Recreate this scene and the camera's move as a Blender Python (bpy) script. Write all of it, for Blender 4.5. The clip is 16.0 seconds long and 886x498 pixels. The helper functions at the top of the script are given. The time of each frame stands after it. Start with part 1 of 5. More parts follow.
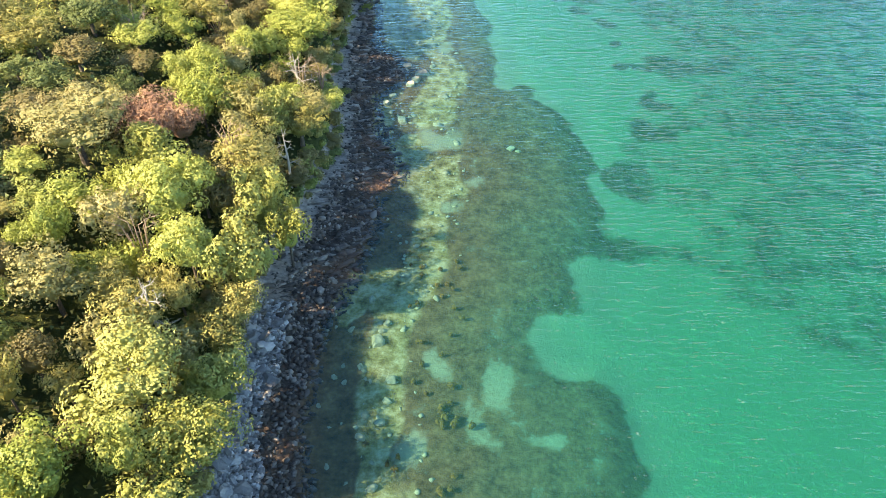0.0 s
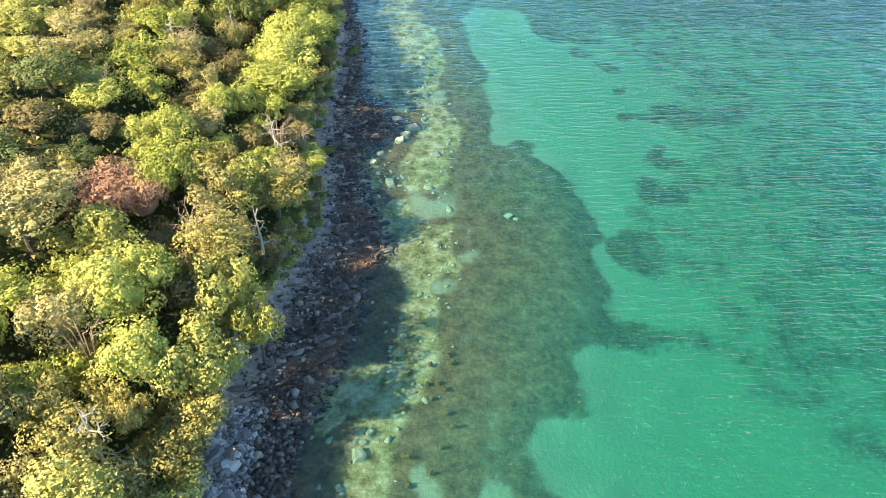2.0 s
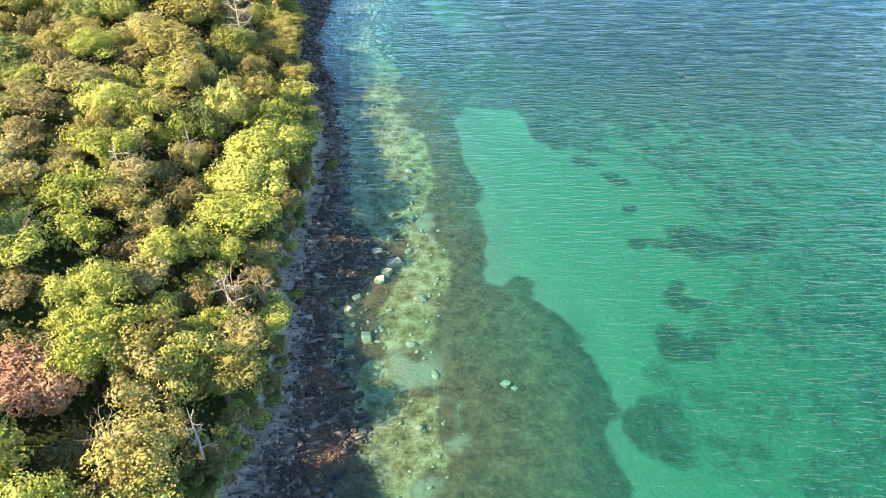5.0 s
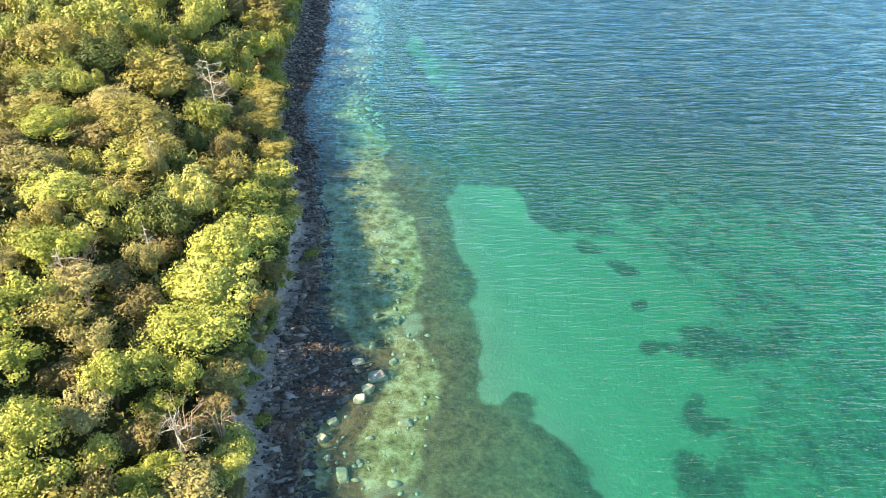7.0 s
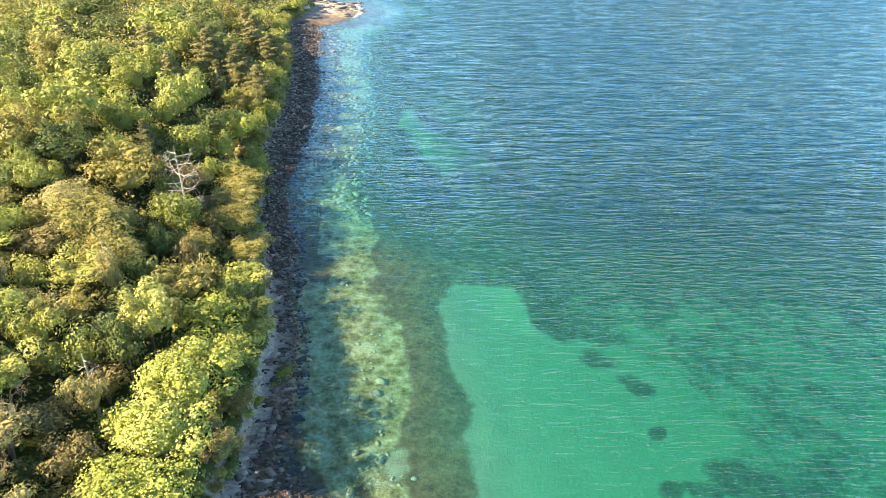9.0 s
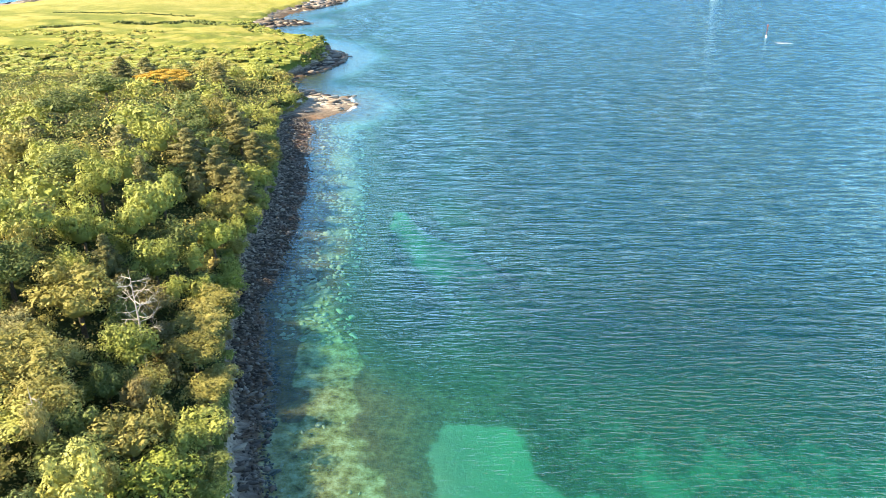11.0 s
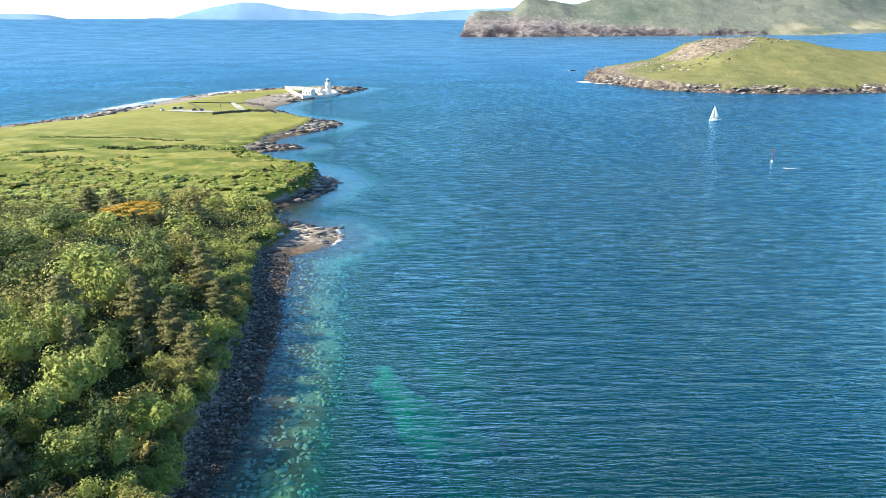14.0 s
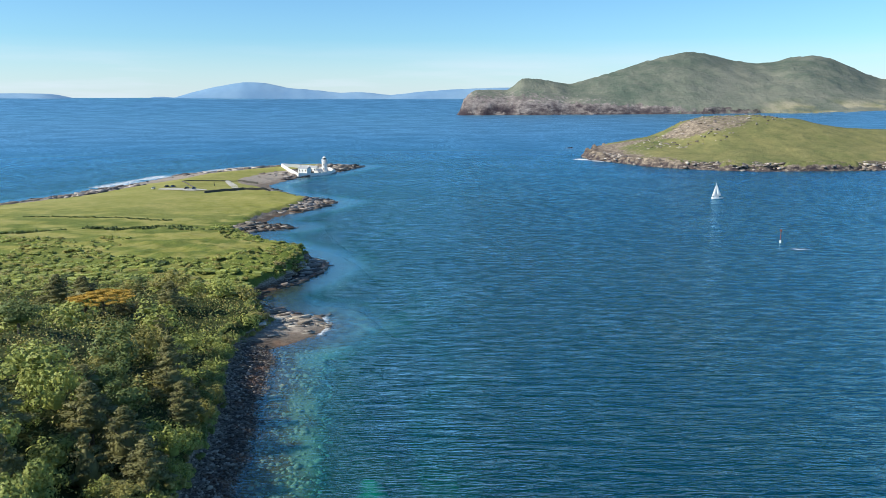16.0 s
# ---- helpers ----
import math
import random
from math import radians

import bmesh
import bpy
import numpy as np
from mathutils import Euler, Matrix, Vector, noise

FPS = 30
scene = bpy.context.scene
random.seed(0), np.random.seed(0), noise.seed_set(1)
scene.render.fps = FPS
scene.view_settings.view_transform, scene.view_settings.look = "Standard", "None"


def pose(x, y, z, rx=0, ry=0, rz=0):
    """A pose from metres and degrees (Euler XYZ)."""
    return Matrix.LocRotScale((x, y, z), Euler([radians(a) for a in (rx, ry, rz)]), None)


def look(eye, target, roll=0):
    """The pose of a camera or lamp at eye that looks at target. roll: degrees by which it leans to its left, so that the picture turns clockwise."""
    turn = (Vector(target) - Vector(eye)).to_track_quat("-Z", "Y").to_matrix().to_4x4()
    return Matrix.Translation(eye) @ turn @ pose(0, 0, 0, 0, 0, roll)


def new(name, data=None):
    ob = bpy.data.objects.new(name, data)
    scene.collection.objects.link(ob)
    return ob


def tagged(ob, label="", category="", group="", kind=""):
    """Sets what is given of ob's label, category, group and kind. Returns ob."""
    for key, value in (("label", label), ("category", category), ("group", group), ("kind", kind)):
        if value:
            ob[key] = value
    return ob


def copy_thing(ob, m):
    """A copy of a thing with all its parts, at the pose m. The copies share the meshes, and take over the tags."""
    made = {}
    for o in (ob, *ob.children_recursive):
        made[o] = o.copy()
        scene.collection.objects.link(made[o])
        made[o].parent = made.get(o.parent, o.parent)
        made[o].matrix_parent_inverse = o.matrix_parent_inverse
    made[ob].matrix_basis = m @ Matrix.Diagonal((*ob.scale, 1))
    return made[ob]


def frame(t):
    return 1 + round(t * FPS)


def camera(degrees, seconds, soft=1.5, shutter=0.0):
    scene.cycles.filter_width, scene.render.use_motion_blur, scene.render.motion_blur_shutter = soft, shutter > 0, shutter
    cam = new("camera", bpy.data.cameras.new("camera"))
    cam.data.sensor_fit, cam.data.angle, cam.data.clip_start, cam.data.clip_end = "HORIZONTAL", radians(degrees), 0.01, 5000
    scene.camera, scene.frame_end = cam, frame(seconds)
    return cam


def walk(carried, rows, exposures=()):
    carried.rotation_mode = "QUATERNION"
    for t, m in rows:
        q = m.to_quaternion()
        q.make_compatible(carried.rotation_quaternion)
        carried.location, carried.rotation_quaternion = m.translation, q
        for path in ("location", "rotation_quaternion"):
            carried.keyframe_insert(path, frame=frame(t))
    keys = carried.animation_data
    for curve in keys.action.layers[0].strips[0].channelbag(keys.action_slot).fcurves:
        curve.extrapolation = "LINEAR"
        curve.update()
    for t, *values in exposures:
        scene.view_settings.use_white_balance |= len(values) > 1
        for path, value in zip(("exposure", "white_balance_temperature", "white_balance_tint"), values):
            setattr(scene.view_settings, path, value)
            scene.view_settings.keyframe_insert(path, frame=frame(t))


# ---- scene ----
cam = camera(59.8, 16.0, soft=0.4)
METRES, EYE, TILT, LEAN, TURN = 132.0, 70.0, -41.5, 0.7, 0.0
ROWS = [
    (0.0, 0.0, 0.0, 0.0, 0.0, 0.0, -0.0),
    (0.5, 0.0016, 0.0193, 0.0177, -0.04, 0.02, 0.05),
    (1.0, 0.003, 0.0394, 0.0358, -0.11, 0.06, 0.08),
    (1.5, 0.0047, 0.0595, 0.0551, -0.16, 0.14, 0.1),
    (2.0, 0.0064, 0.0802, 0.0747, -0.22, 0.79, 0.07),
    (2.5, 0.0083, 0.1015, 0.0946, -0.25, 1.44, 0.07),
    (3.0, 0.01, 0.1228, 0.1153, -0.31, 2.01, 0.03),
    (3.5, 0.0126, 0.1445, 0.1363, -0.31, 2.55, 0.03),
    (4.0, 0.0145, 0.1665, 0.1572, -0.35, 3.11, 0.02),
    (6.5, 0.0258, 0.2782, 0.261, -0.55, 6.08, -0.01),
    (7.0, 0.0277, 0.301, 0.282, -0.63, 6.87, -0.06),
    (7.5, 0.0299, 0.3243, 0.3028, -0.66, 7.68, -0.07),
    (8.0, 0.0325, 0.3473, 0.3239, -0.67, 8.47, -0.11),
    (8.5, 0.0346, 0.3709, 0.345, -0.71, 9.27, -0.09),
    (9.0, 0.0373, 0.3945, 0.3662, -0.73, 10.67, -0.12),
    (9.5, 0.0405, 0.4182, 0.3874, -0.72, 12.11, -0.15),
    (10.0, 0.0426, 0.4425, 0.4084, -0.78, 13.58, -0.19),
    (12.5, 0.0575, 0.5651, 0.5158, -0.77, 20.64, -0.2),
    (13.0, 0.0598, 0.5906, 0.5373, -0.8, 22.04, -0.2),
    (13.5, 0.0626, 0.6154, 0.5591, -0.81, 23.42, -0.17),
    (14.0, 0.0651, 0.6409, 0.5805, -0.83, 24.81, -0.15),
    (14.5, 0.0671, 0.6662, 0.6024, -0.86, 26.16, -0.13),
    (15.0, 0.0696, 0.6917, 0.624, -0.88, 27.56, -0.11),
    (15.5, 0.0725, 0.7162, 0.6454, -0.89, 28.95, -0.09),
    (16.0, 0.0752, 0.7408, 0.667, -0.9, 30.34, -0.06),
]
EXPOSURES = [(0.0, 1.92, 7600, 15), (6.5, 1.92, 7800, 15), (10.0, 1.95, 7900, 14), (12.5, 1.52, 6700, 8), (14.0, 1.15, 6100, 8), (16.0, 0.46, 5900, 9)]
walk(cam, [(t, pose(0.85, 0, EYE, TILT, LEAN, TURN) @ pose(METRES * x, METRES * y, METRES * z, 90 + pitch, roll, yaw)) for t, x, y, z, yaw, pitch, roll in ROWS], EXPOSURES)

# ---------------------------------------------------------------- light
SUN_TO = Vector((0.965, 0.26, 0)).normalized()      # the way in which shadows fall
SUN_UP = radians(35.5)
world = bpy.data.worlds.new("sky")
scene.world = world
world.use_nodes = True
wn, wl = world.node_tree.nodes, world.node_tree.links
wn.clear()
sky = wn.new("ShaderNodeTexSky")
sky.sky_type, sky.sun_disc = "NISHITA", False
sky.sun_elevation, sky.sun_rotation = SUN_UP, math.atan2(-SUN_TO.x, -SUN_TO.y)
sky.air_density, sky.dust_density, sky.ozone_density = 1.0, 0.2, 4.0
# thin cloud streaks low over the horizon
co = wn.new("ShaderNodeTexCoord")
mp = wn.new("ShaderNodeMapping")
mp.inputs["Scale"].default_value = (2.2, 2.2, 26)
nz = wn.new("ShaderNodeTexNoise")
nz.inputs["Scale"].default_value, nz.inputs["Detail"].default_value = 2.0, 5
rp = wn.new("ShaderNodeMapRange")
rp.inputs["From Min"].default_value, rp.inputs["From Max"].default_value = 0.5, 0.75
rp.inputs["To Min"].default_value, rp.inputs["To Max"].default_value = 0.5, 1.0
sp = wn.new("ShaderNodeSeparateXYZ")
low = wn.new("ShaderNodeMapRange")
low.inputs["From Min"].default_value, low.inputs["From Max"].default_value = 0.07, 0.0
mul = wn.new("ShaderNodeMath")
mul.operation = "MULTIPLY"
cm = wn.new("ShaderNodeMixRGB")
cm.inputs[2].default_value = (7.0, 7.2, 7.6, 1)
bg = wn.new("ShaderNodeBackground")
bg.inputs["Strength"].default_value = 0.092
wo = wn.new("ShaderNodeOutputWorld")
wl.new(co.outputs["Generated"], mp.inputs["Vector"])
wl.new(mp.outputs[0], nz.inputs["Vector"])
wl.new(nz.outputs["Fac"], rp.inputs["Value"])
wl.new(co.outputs["Generated"], sp.inputs[0])
wl.new(sp.outputs["Z"], low.inputs["Value"])
wl.new(rp.outputs[0], mul.inputs[0])
wl.new(low.outputs[0], mul.inputs[1])
wl.new(mul.outputs[0], cm.inputs[0])
tint = wn.new("ShaderNodeMixRGB")
tint.blend_type = "MULTIPLY"
tint.inputs[0].default_value, tint.inputs[2].default_value = 1.0, (0.80, 1.05, 1.15, 1)
wl.new(sky.outputs[0], tint.inputs[1])
wl.new(tint.outputs[0], cm.inputs[1])
wl.new(cm.outputs[0], bg.inputs["Color"])
wl.new(bg.outputs[0], wo.inputs["Surface"])

sun = new("sun", bpy.data.lights.new("sun", "SUN"))
sun.data.energy, sun.data.angle, sun.data.color = 5.0, radians(0.55), (1.0, 0.89, 0.68)
sun.matrix_world = look((0, 0, 0), SUN_TO * math.cos(SUN_UP) + Vector((0, 0, -math.sin(SUN_UP))))


# ---------------------------------------------------------------- materials
class Nodes:
    """A material under construction: short calls that make a node and wire it."""

    def __init__(self, name):
        self.mat = bpy.data.materials.new(name)
        self.mat.use_nodes = True
        self.t = self.mat.node_tree
        self.t.nodes.clear()
        self.out = self.t.nodes.new("ShaderNodeOutputMaterial")

    def put(self, node, socket, value):
        if hasattr(value, "links"):
            self.t.links.new(value, node.inputs[socket])
        else:
            node.inputs[socket].default_value = value

    def add(self, kind, **sockets):
        n = self.t.nodes.new("ShaderNode" + kind)
        for k, v in sockets.items():
            self.put(n, k.replace("_", " "), v)
        return n

    def place(self):
        return self.add("TexCoord").outputs["Object"]

    def spot(self):
        return self.add("NewGeometry").outputs["Position"]

    def stretch(self, vec, scale=(1, 1, 1), turn=(0, 0, 0)):
        return self.add("Mapping", Vector=vec, Scale=scale, Rotation=turn).outputs[0]

    def noise(self, vec, scale, detail=4.0, rough=0.55):
        return self.add("TexNoise", Vector=vec, Scale=scale, Detail=detail, Roughness=rough).outputs["Fac"]

    def voronoi(self, vec, scale, out="Distance", feature="F1"):
        n = self.add("TexVoronoi", Vector=vec, Scale=scale)
        n.feature = feature
        return n.outputs[out]

    def math(self, op, a, b=0.0, clamp=False):
        n = self.t.nodes.new("ShaderNodeMath")
        n.operation, n.use_clamp = op, clamp
        self.put(n, 0, a)
        self.put(n, 1, b)
        return n.outputs[0]

    def span(self, v, a, b, c=0.0, d=1.0):
        n = self.add("MapRange")
        n.interpolation_type = "SMOOTHSTEP"
        for k, x in (("Value", v), ("From Min", a), ("From Max", b), ("To Min", c), ("To Max", d)):
            self.put(n, k, x)
        return n.outputs["Result"]

    def ramp(self, v, *stops):
        n = self.add("ValToRGB", Fac=v)
        e = n.color_ramp.elements
        while len(e) < len(stops):
            e.new(0.5)
        for el, (p, c) in zip(e, stops):
            el.position, el.color = p, (*c, 1)
        return n.outputs["Color"]

    def mix(self, f, a, b, how="MIX"):
        n = self.t.nodes.new("ShaderNodeMixRGB")
        n.blend_type = how
        for k, v in ((0, f), (1, a), (2, b)):
            self.put(n, k, (*v, 1) if isinstance(v, tuple) and len(v) == 3 else v)
        return n.outputs[0]

    def attr(self, name):
        n = self.t.nodes.new("ShaderNodeAttribute")
        n.attribute_name = name
        return n.outputs["Fac"]

    def bump(self, height, strength=0.5, distance=0.1):
        return self.add("Bump", Height=height, Strength=strength, Distance=distance).outputs[0]

    def principled(self, color, rough=0.8, normal=None, metal=0.0, spec=0.3):
        n = self.t.nodes.new("ShaderNodeBsdfPrincipled")
        self.put(n, "Base Color", (*color, 1) if isinstance(color, tuple) and len(color) == 3 else color)
        self.put(n, "Roughness", rough)
        self.put(n, "Metallic", metal)
        self.put(n, "Specular IOR Level", spec)
        if normal is not None:
            self.put(n, "Normal", normal)
        return n.outputs[0]

    def done(self, shader):
        self.t.links.new(shader, self.out.inputs["Surface"])
        return self.mat


def leaf_material(name, dark, mid, light, shine=0.35):
    n = Nodes(name)
    isle = n.add("NewGeometry").outputs["Random Per Island"]
    own = n.add("ObjectInfo").outputs["Random"]
    big = n.noise(n.place(), 0.9, 3)
    v = n.math("ADD", n.math("MULTIPLY", isle, 0.22), n.math("ADD", n.math("MULTIPLY", own, 0.26), n.math("ADD", 0.22, n.math("MULTIPLY", big, 0.34))))
    col = n.ramp(v, (0.2, dark), (0.48, mid), (0.86, light))
    p = n.principled(col, 0.62, spec=shine)
    tr = n.add("BsdfTranslucent", Color=n.mix(0.5, col, light)).outputs[0]
    m = n.add("MixShader", Fac=0.13)
    n.t.links.new(p, m.inputs[1])
    n.t.links.new(tr, m.inputs[2])
    return n.done(m.outputs[0])


LEAF = {
    "bright": leaf_material("leaf_bright_green", (0.060, 0.085, 0.014), (0.235, 0.280, 0.044), (0.500, 0.520, 0.136)),
    "yellow": leaf_material("leaf_yellow_green", (0.075, 0.085, 0.016), (0.275, 0.285, 0.056), (0.49, 0.49, 0.15)),
    "olive": leaf_material("leaf_olive", (0.062, 0.064, 0.016), (0.235, 0.214, 0.05), (0.43, 0.385, 0.12)),
    "khaki": leaf_material("leaf_khaki", (0.075, 0.068, 0.021), (0.26, 0.24, 0.078), (0.45, 0.40, 0.165)),
    "brown": leaf_material("leaf_brown_green", (0.048, 0.040, 0.014), (0.155, 0.130, 0.042), (0.28, 0.235, 0.09)),
    "green": leaf_material("leaf_mid_green", (0.050, 0.070, 0.017), (0.190, 0.227, 0.050), (0.392, 0.410, 0.098)),
    "dark": leaf_material("leaf_dark_green", (0.022, 0.036, 0.012), (0.085, 0.118, 0.032), (0.210, 0.250, 0.069)),
    "rust": leaf_material("leaf_rust_red", (0.105, 0.045, 0.028), (0.30, 0.155, 0.095), (0.46, 0.29, 0.18)),
    "orange": leaf_material("leaf_orange_gold", (0.112, 0.065, 0.014), (0.426, 0.259, 0.031), (0.620, 0.432, 0.072)),
    "conifer": leaf_material("needles_olive", (0.034, 0.036, 0.015), (0.13, 0.128, 0.046), (0.30, 0.275, 0.10)),
}


def bark_material():
    n = Nodes("bark")
    f = n.noise(n.stretch(n.place(), (6, 6, 1.2)), 3.0, 6)
    return n.done(n.principled(n.ramp(f, (0.3, (0.05, 0.04, 0.03)), (0.75, (0.20, 0.17, 0.13))), 0.9, n.bump(f, 0.6, 0.05)))


def deadwood_material():
    n = Nodes("bleached_deadwood")
    f = n.noise(n.stretch(n.place(), (8, 8, 2)), 2.0, 5)
    return n.done(n.principled(n.ramp(f, (0.3, (0.33, 0.29, 0.235)), (0.75, (0.60, 0.55, 0.47))), 0.85, n.bump(f, 0.4, 0.03)))


def rock_material(name, dark, mid, light, rough=0.85, bleach=0.28):
    """Broken slate: each stone its own grey, with lichen and a wet skin near the tide line."""
    n = Nodes(name)
    pos = n.spot()
    isle = n.add("NewGeometry").outputs["Random Per Island"]
    own = n.add("ObjectInfo").outputs["Random"]
    f = n.noise(pos, 1.7, 6, 0.65)
    fine = n.noise(pos, 9.0, 4, 0.6)
    v = n.math("ADD", n.math("MULTIPLY", n.math("POWER", n.math("FRACT", n.math("ADD", isle, own)), 1.6), 0.7), n.math("ADD", n.math("MULTIPLY", f, 0.4), n.math("MULTIPLY", fine, 0.15)))
    col = n.ramp(v, (0.2, dark), (0.55, mid), (0.9, light))
    z = n.add("SeparateXYZ", Vector=pos).outputs["Z"]
    wet = n.span(n.math("ADD", z, n.math("MULTIPLY", f, 0.9)), 1.75, 0.8)
    col = n.mix(n.math("MULTIPLY", wet, 0.5), col, (0.045, 0.035, 0.028))
    dry = n.span(n.math("ADD", z, n.math("MULTIPLY", f, 0.7)), 1.5, 2.4)
    col = n.mix(n.math("MULTIPLY", dry, bleach), col, light)
    rusty = n.math("MULTIPLY", n.span(n.noise(pos, 0.13, 4), 0.55, 0.68), n.span(z, 1.4, 0.7))
    col = n.mix(n.math("MULTIPLY", rusty, 0.55), col, (0.17, 0.085, 0.05))
    return n.done(n.principled(col, n.span(wet, 0, 1, rough, 0.38), n.bump(n.math("ADD", f, n.math("MULTIPLY", fine, 0.4)), 0.6, 0.12)))


ROCK = rock_material("shore_slate", (0.026, 0.020, 0.017), (0.112, 0.091, 0.076), (0.36, 0.32, 0.27), 0.85, 0.2)
SHINGLE = rock_material("grey_shingle", (0.10, 0.097, 0.095), (0.25, 0.24, 0.23), (0.46, 0.45, 0.43))
CRAG = rock_material("lichen_crag", (0.06, 0.048, 0.042), (0.22, 0.185, 0.16), (0.50, 0.44, 0.39), 0.9, 0.1)
PALE = rock_material("pale_ledge", (0.13, 0.105, 0.085), (0.31, 0.27, 0.225), (0.52, 0.48, 0.41))


def bed_rock_material(name, a, b):
    n = Nodes(name)
    pos = n.spot()
    f = n.noise(pos, 2.2, 5, 0.65)
    return n.done(n.principled(n.ramp(f, (0.3, a), (0.75, b)), 0.8, n.bump(f, 0.5, 0.1)))


BEDSTONE = bed_rock_material("drowned_pale_stone", (0.30, 0.275, 0.18), (0.60, 0.55, 0.40))
WRACK = bed_rock_material("bladder_wrack", (0.13, 0.065, 0.015), (0.42, 0.23, 0.06))
SLIME = bed_rock_material("green_weed_mat", (0.12, 0.13, 0.02), (0.33, 0.33, 0.06))


def ground_material():
    """One sheet: soil and scrub, meadow, rock ledges, and under water sand with weed."""
    n = Nodes("ground")
    pos = n.spot()
    big, mid, fine = n.noise(pos, 0.035, 4), n.noise(pos, 0.22, 5, 0.6), n.noise(pos, 1.6, 5, 0.65)
    grit = n.noise(pos, 7.0, 3, 0.6)
    # meadow: sunburnt and lush patches
    m1 = n.math("ADD", n.math("MULTIPLY", big, 0.42), n.math("ADD", n.math("MULTIPLY", mid, 0.42), n.math("MULTIPLY", fine, 0.4)))
    grass = n.ramp(m1, (0.36, (0.07, 0.11, 0.022)), (0.5, (0.215, 0.213, 0.044)), (0.6, (0.25, 0.245, 0.062)), (0.76, (0.35, 0.31, 0.105)))
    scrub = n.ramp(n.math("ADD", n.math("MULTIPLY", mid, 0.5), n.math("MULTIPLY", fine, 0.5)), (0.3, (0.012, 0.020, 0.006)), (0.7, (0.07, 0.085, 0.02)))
    lush = n.ramp(n.math("ADD", n.math("MULTIPLY", mid, 0.5), n.math("MULTIPLY", fine, 0.5)), (0.3, (0.05, 0.082, 0.016)), (0.7, (0.19, 0.22, 0.042)))
    strata = n.noise(n.stretch(pos, (0.35, 1.6, 2.5), (0, 0, 0.5)), 1.2, 6, 0.7)
    rock = n.ramp(n.math("ADD", n.math("MULTIPLY", strata, 0.7), n.math("MULTIPLY", fine, 0.3)), (0.30, (0.032, 0.025, 0.019)), (0.48, (0.13, 0.102, 0.078)), (0.68, (0.42, 0.36, 0.29)))
    palerock = n.ramp(n.math("ADD", n.math("MULTIPLY", strata, 0.6), n.math("MULTIPLY", fine, 0.4)), (0.3, (0.13, 0.105, 0.085)), (0.48, (0.33, 0.285, 0.24)), (0.7, (0.56, 0.50, 0.43)))
    zz = n.add("SeparateXYZ", Vector=pos).outputs["Z"]
    dry = n.math("MULTIPLY", n.span(n.math("ADD", zz, n.math("MULTIPLY", mid, 0.8)), 1.5, 2.2), 0.35)
    rock = n.mix(n.math("MAXIMUM", n.attr("pale"), dry), rock, palerock)
    land = n.mix(n.attr("lush"), grass, lush)
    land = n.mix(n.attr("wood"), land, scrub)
    land = n.mix(n.span(n.math("ADD", n.attr("rock"), n.math("MULTIPLY", n.math("SUBTRACT", fine, 0.5), 0.6)), 0.4, 0.6), land, rock)
    z = n.add("SeparateXYZ", Vector=pos).outputs["Z"]
    wet = n.span(n.math("ADD", z, n.math("MULTIPLY", n.math("SUBTRACT", mid, 0.5), 1.6)), 1.35, 0.55)
    land = n.mix(n.math("MULTIPLY", wet, n.math("SUBTRACT", 0.75, n.math("MULTIPLY", n.attr("pale"), 0.5))), land, n.ramp(n.noise(pos, 0.13, 5, 0.65), (0.42, (0.035, 0.028, 0.024)), (0.56, (0.085, 0.05, 0.03)), (0.68, (0.17, 0.09, 0.05))))
    # sea bed
    sand = n.ramp(n.math("ADD", n.math("MULTIPLY", mid, 0.5), n.math("MULTIPLY", grit, 0.4)), (0.3, (0.345, 0.345, 0.235)), (0.7, (0.41, 0.41, 0.285)))
    clump = n.voronoi(n.stretch(pos, (1, 1, 0)), 0.55)
    kelp = n.ramp(n.math("ADD", n.math("MULTIPLY", fine, 0.5), n.math("MULTIPLY", clump, 0.16)), (0.20, (0.058, 0.036, 0.018)), (0.36, (0.20, 0.122, 0.06)), (0.56, (0.40, 0.265, 0.13)))
    f = n.math("ADD", n.attr("weed"), n.math("MULTIPLY", n.math("ADD", n.math("MULTIPLY", n.math("SUBTRACT", mid, 0.5), 1.3), n.math("MULTIPLY", n.math("SUBTRACT", fine, 0.5), 0.8)), n.math("ADD", 0.25, n.math("MULTIPLY", n.attr("weed"), 0.9))))
    bed = n.mix(n.span(f, 0.30, 0.72), sand, kelp)
    algae = n.ramp(n.math("ADD", n.math("MULTIPLY", fine, 0.6), n.math("MULTIPLY", clump, 0.3)), (0.28, (0.11, 0.08, 0.03)), (0.44, (0.34, 0.27, 0.11)), (0.66, (0.66, 0.58, 0.37)))
    bed = n.mix(n.span(n.math("ADD", n.attr("reef"), n.math("MULTIPLY", n.math("SUBTRACT", mid, 0.5), 0.8)), 0.35, 0.7), bed, algae)
    col = n.mix(n.span(z, -0.1, 0.15), bed, land)
    h = n.math("ADD", fine, n.math("MULTIPLY", grit, 0.4))
    return n.done(n.principled(col, 0.9, n.bump(h, 0.7, 0.25), spec=0.2))


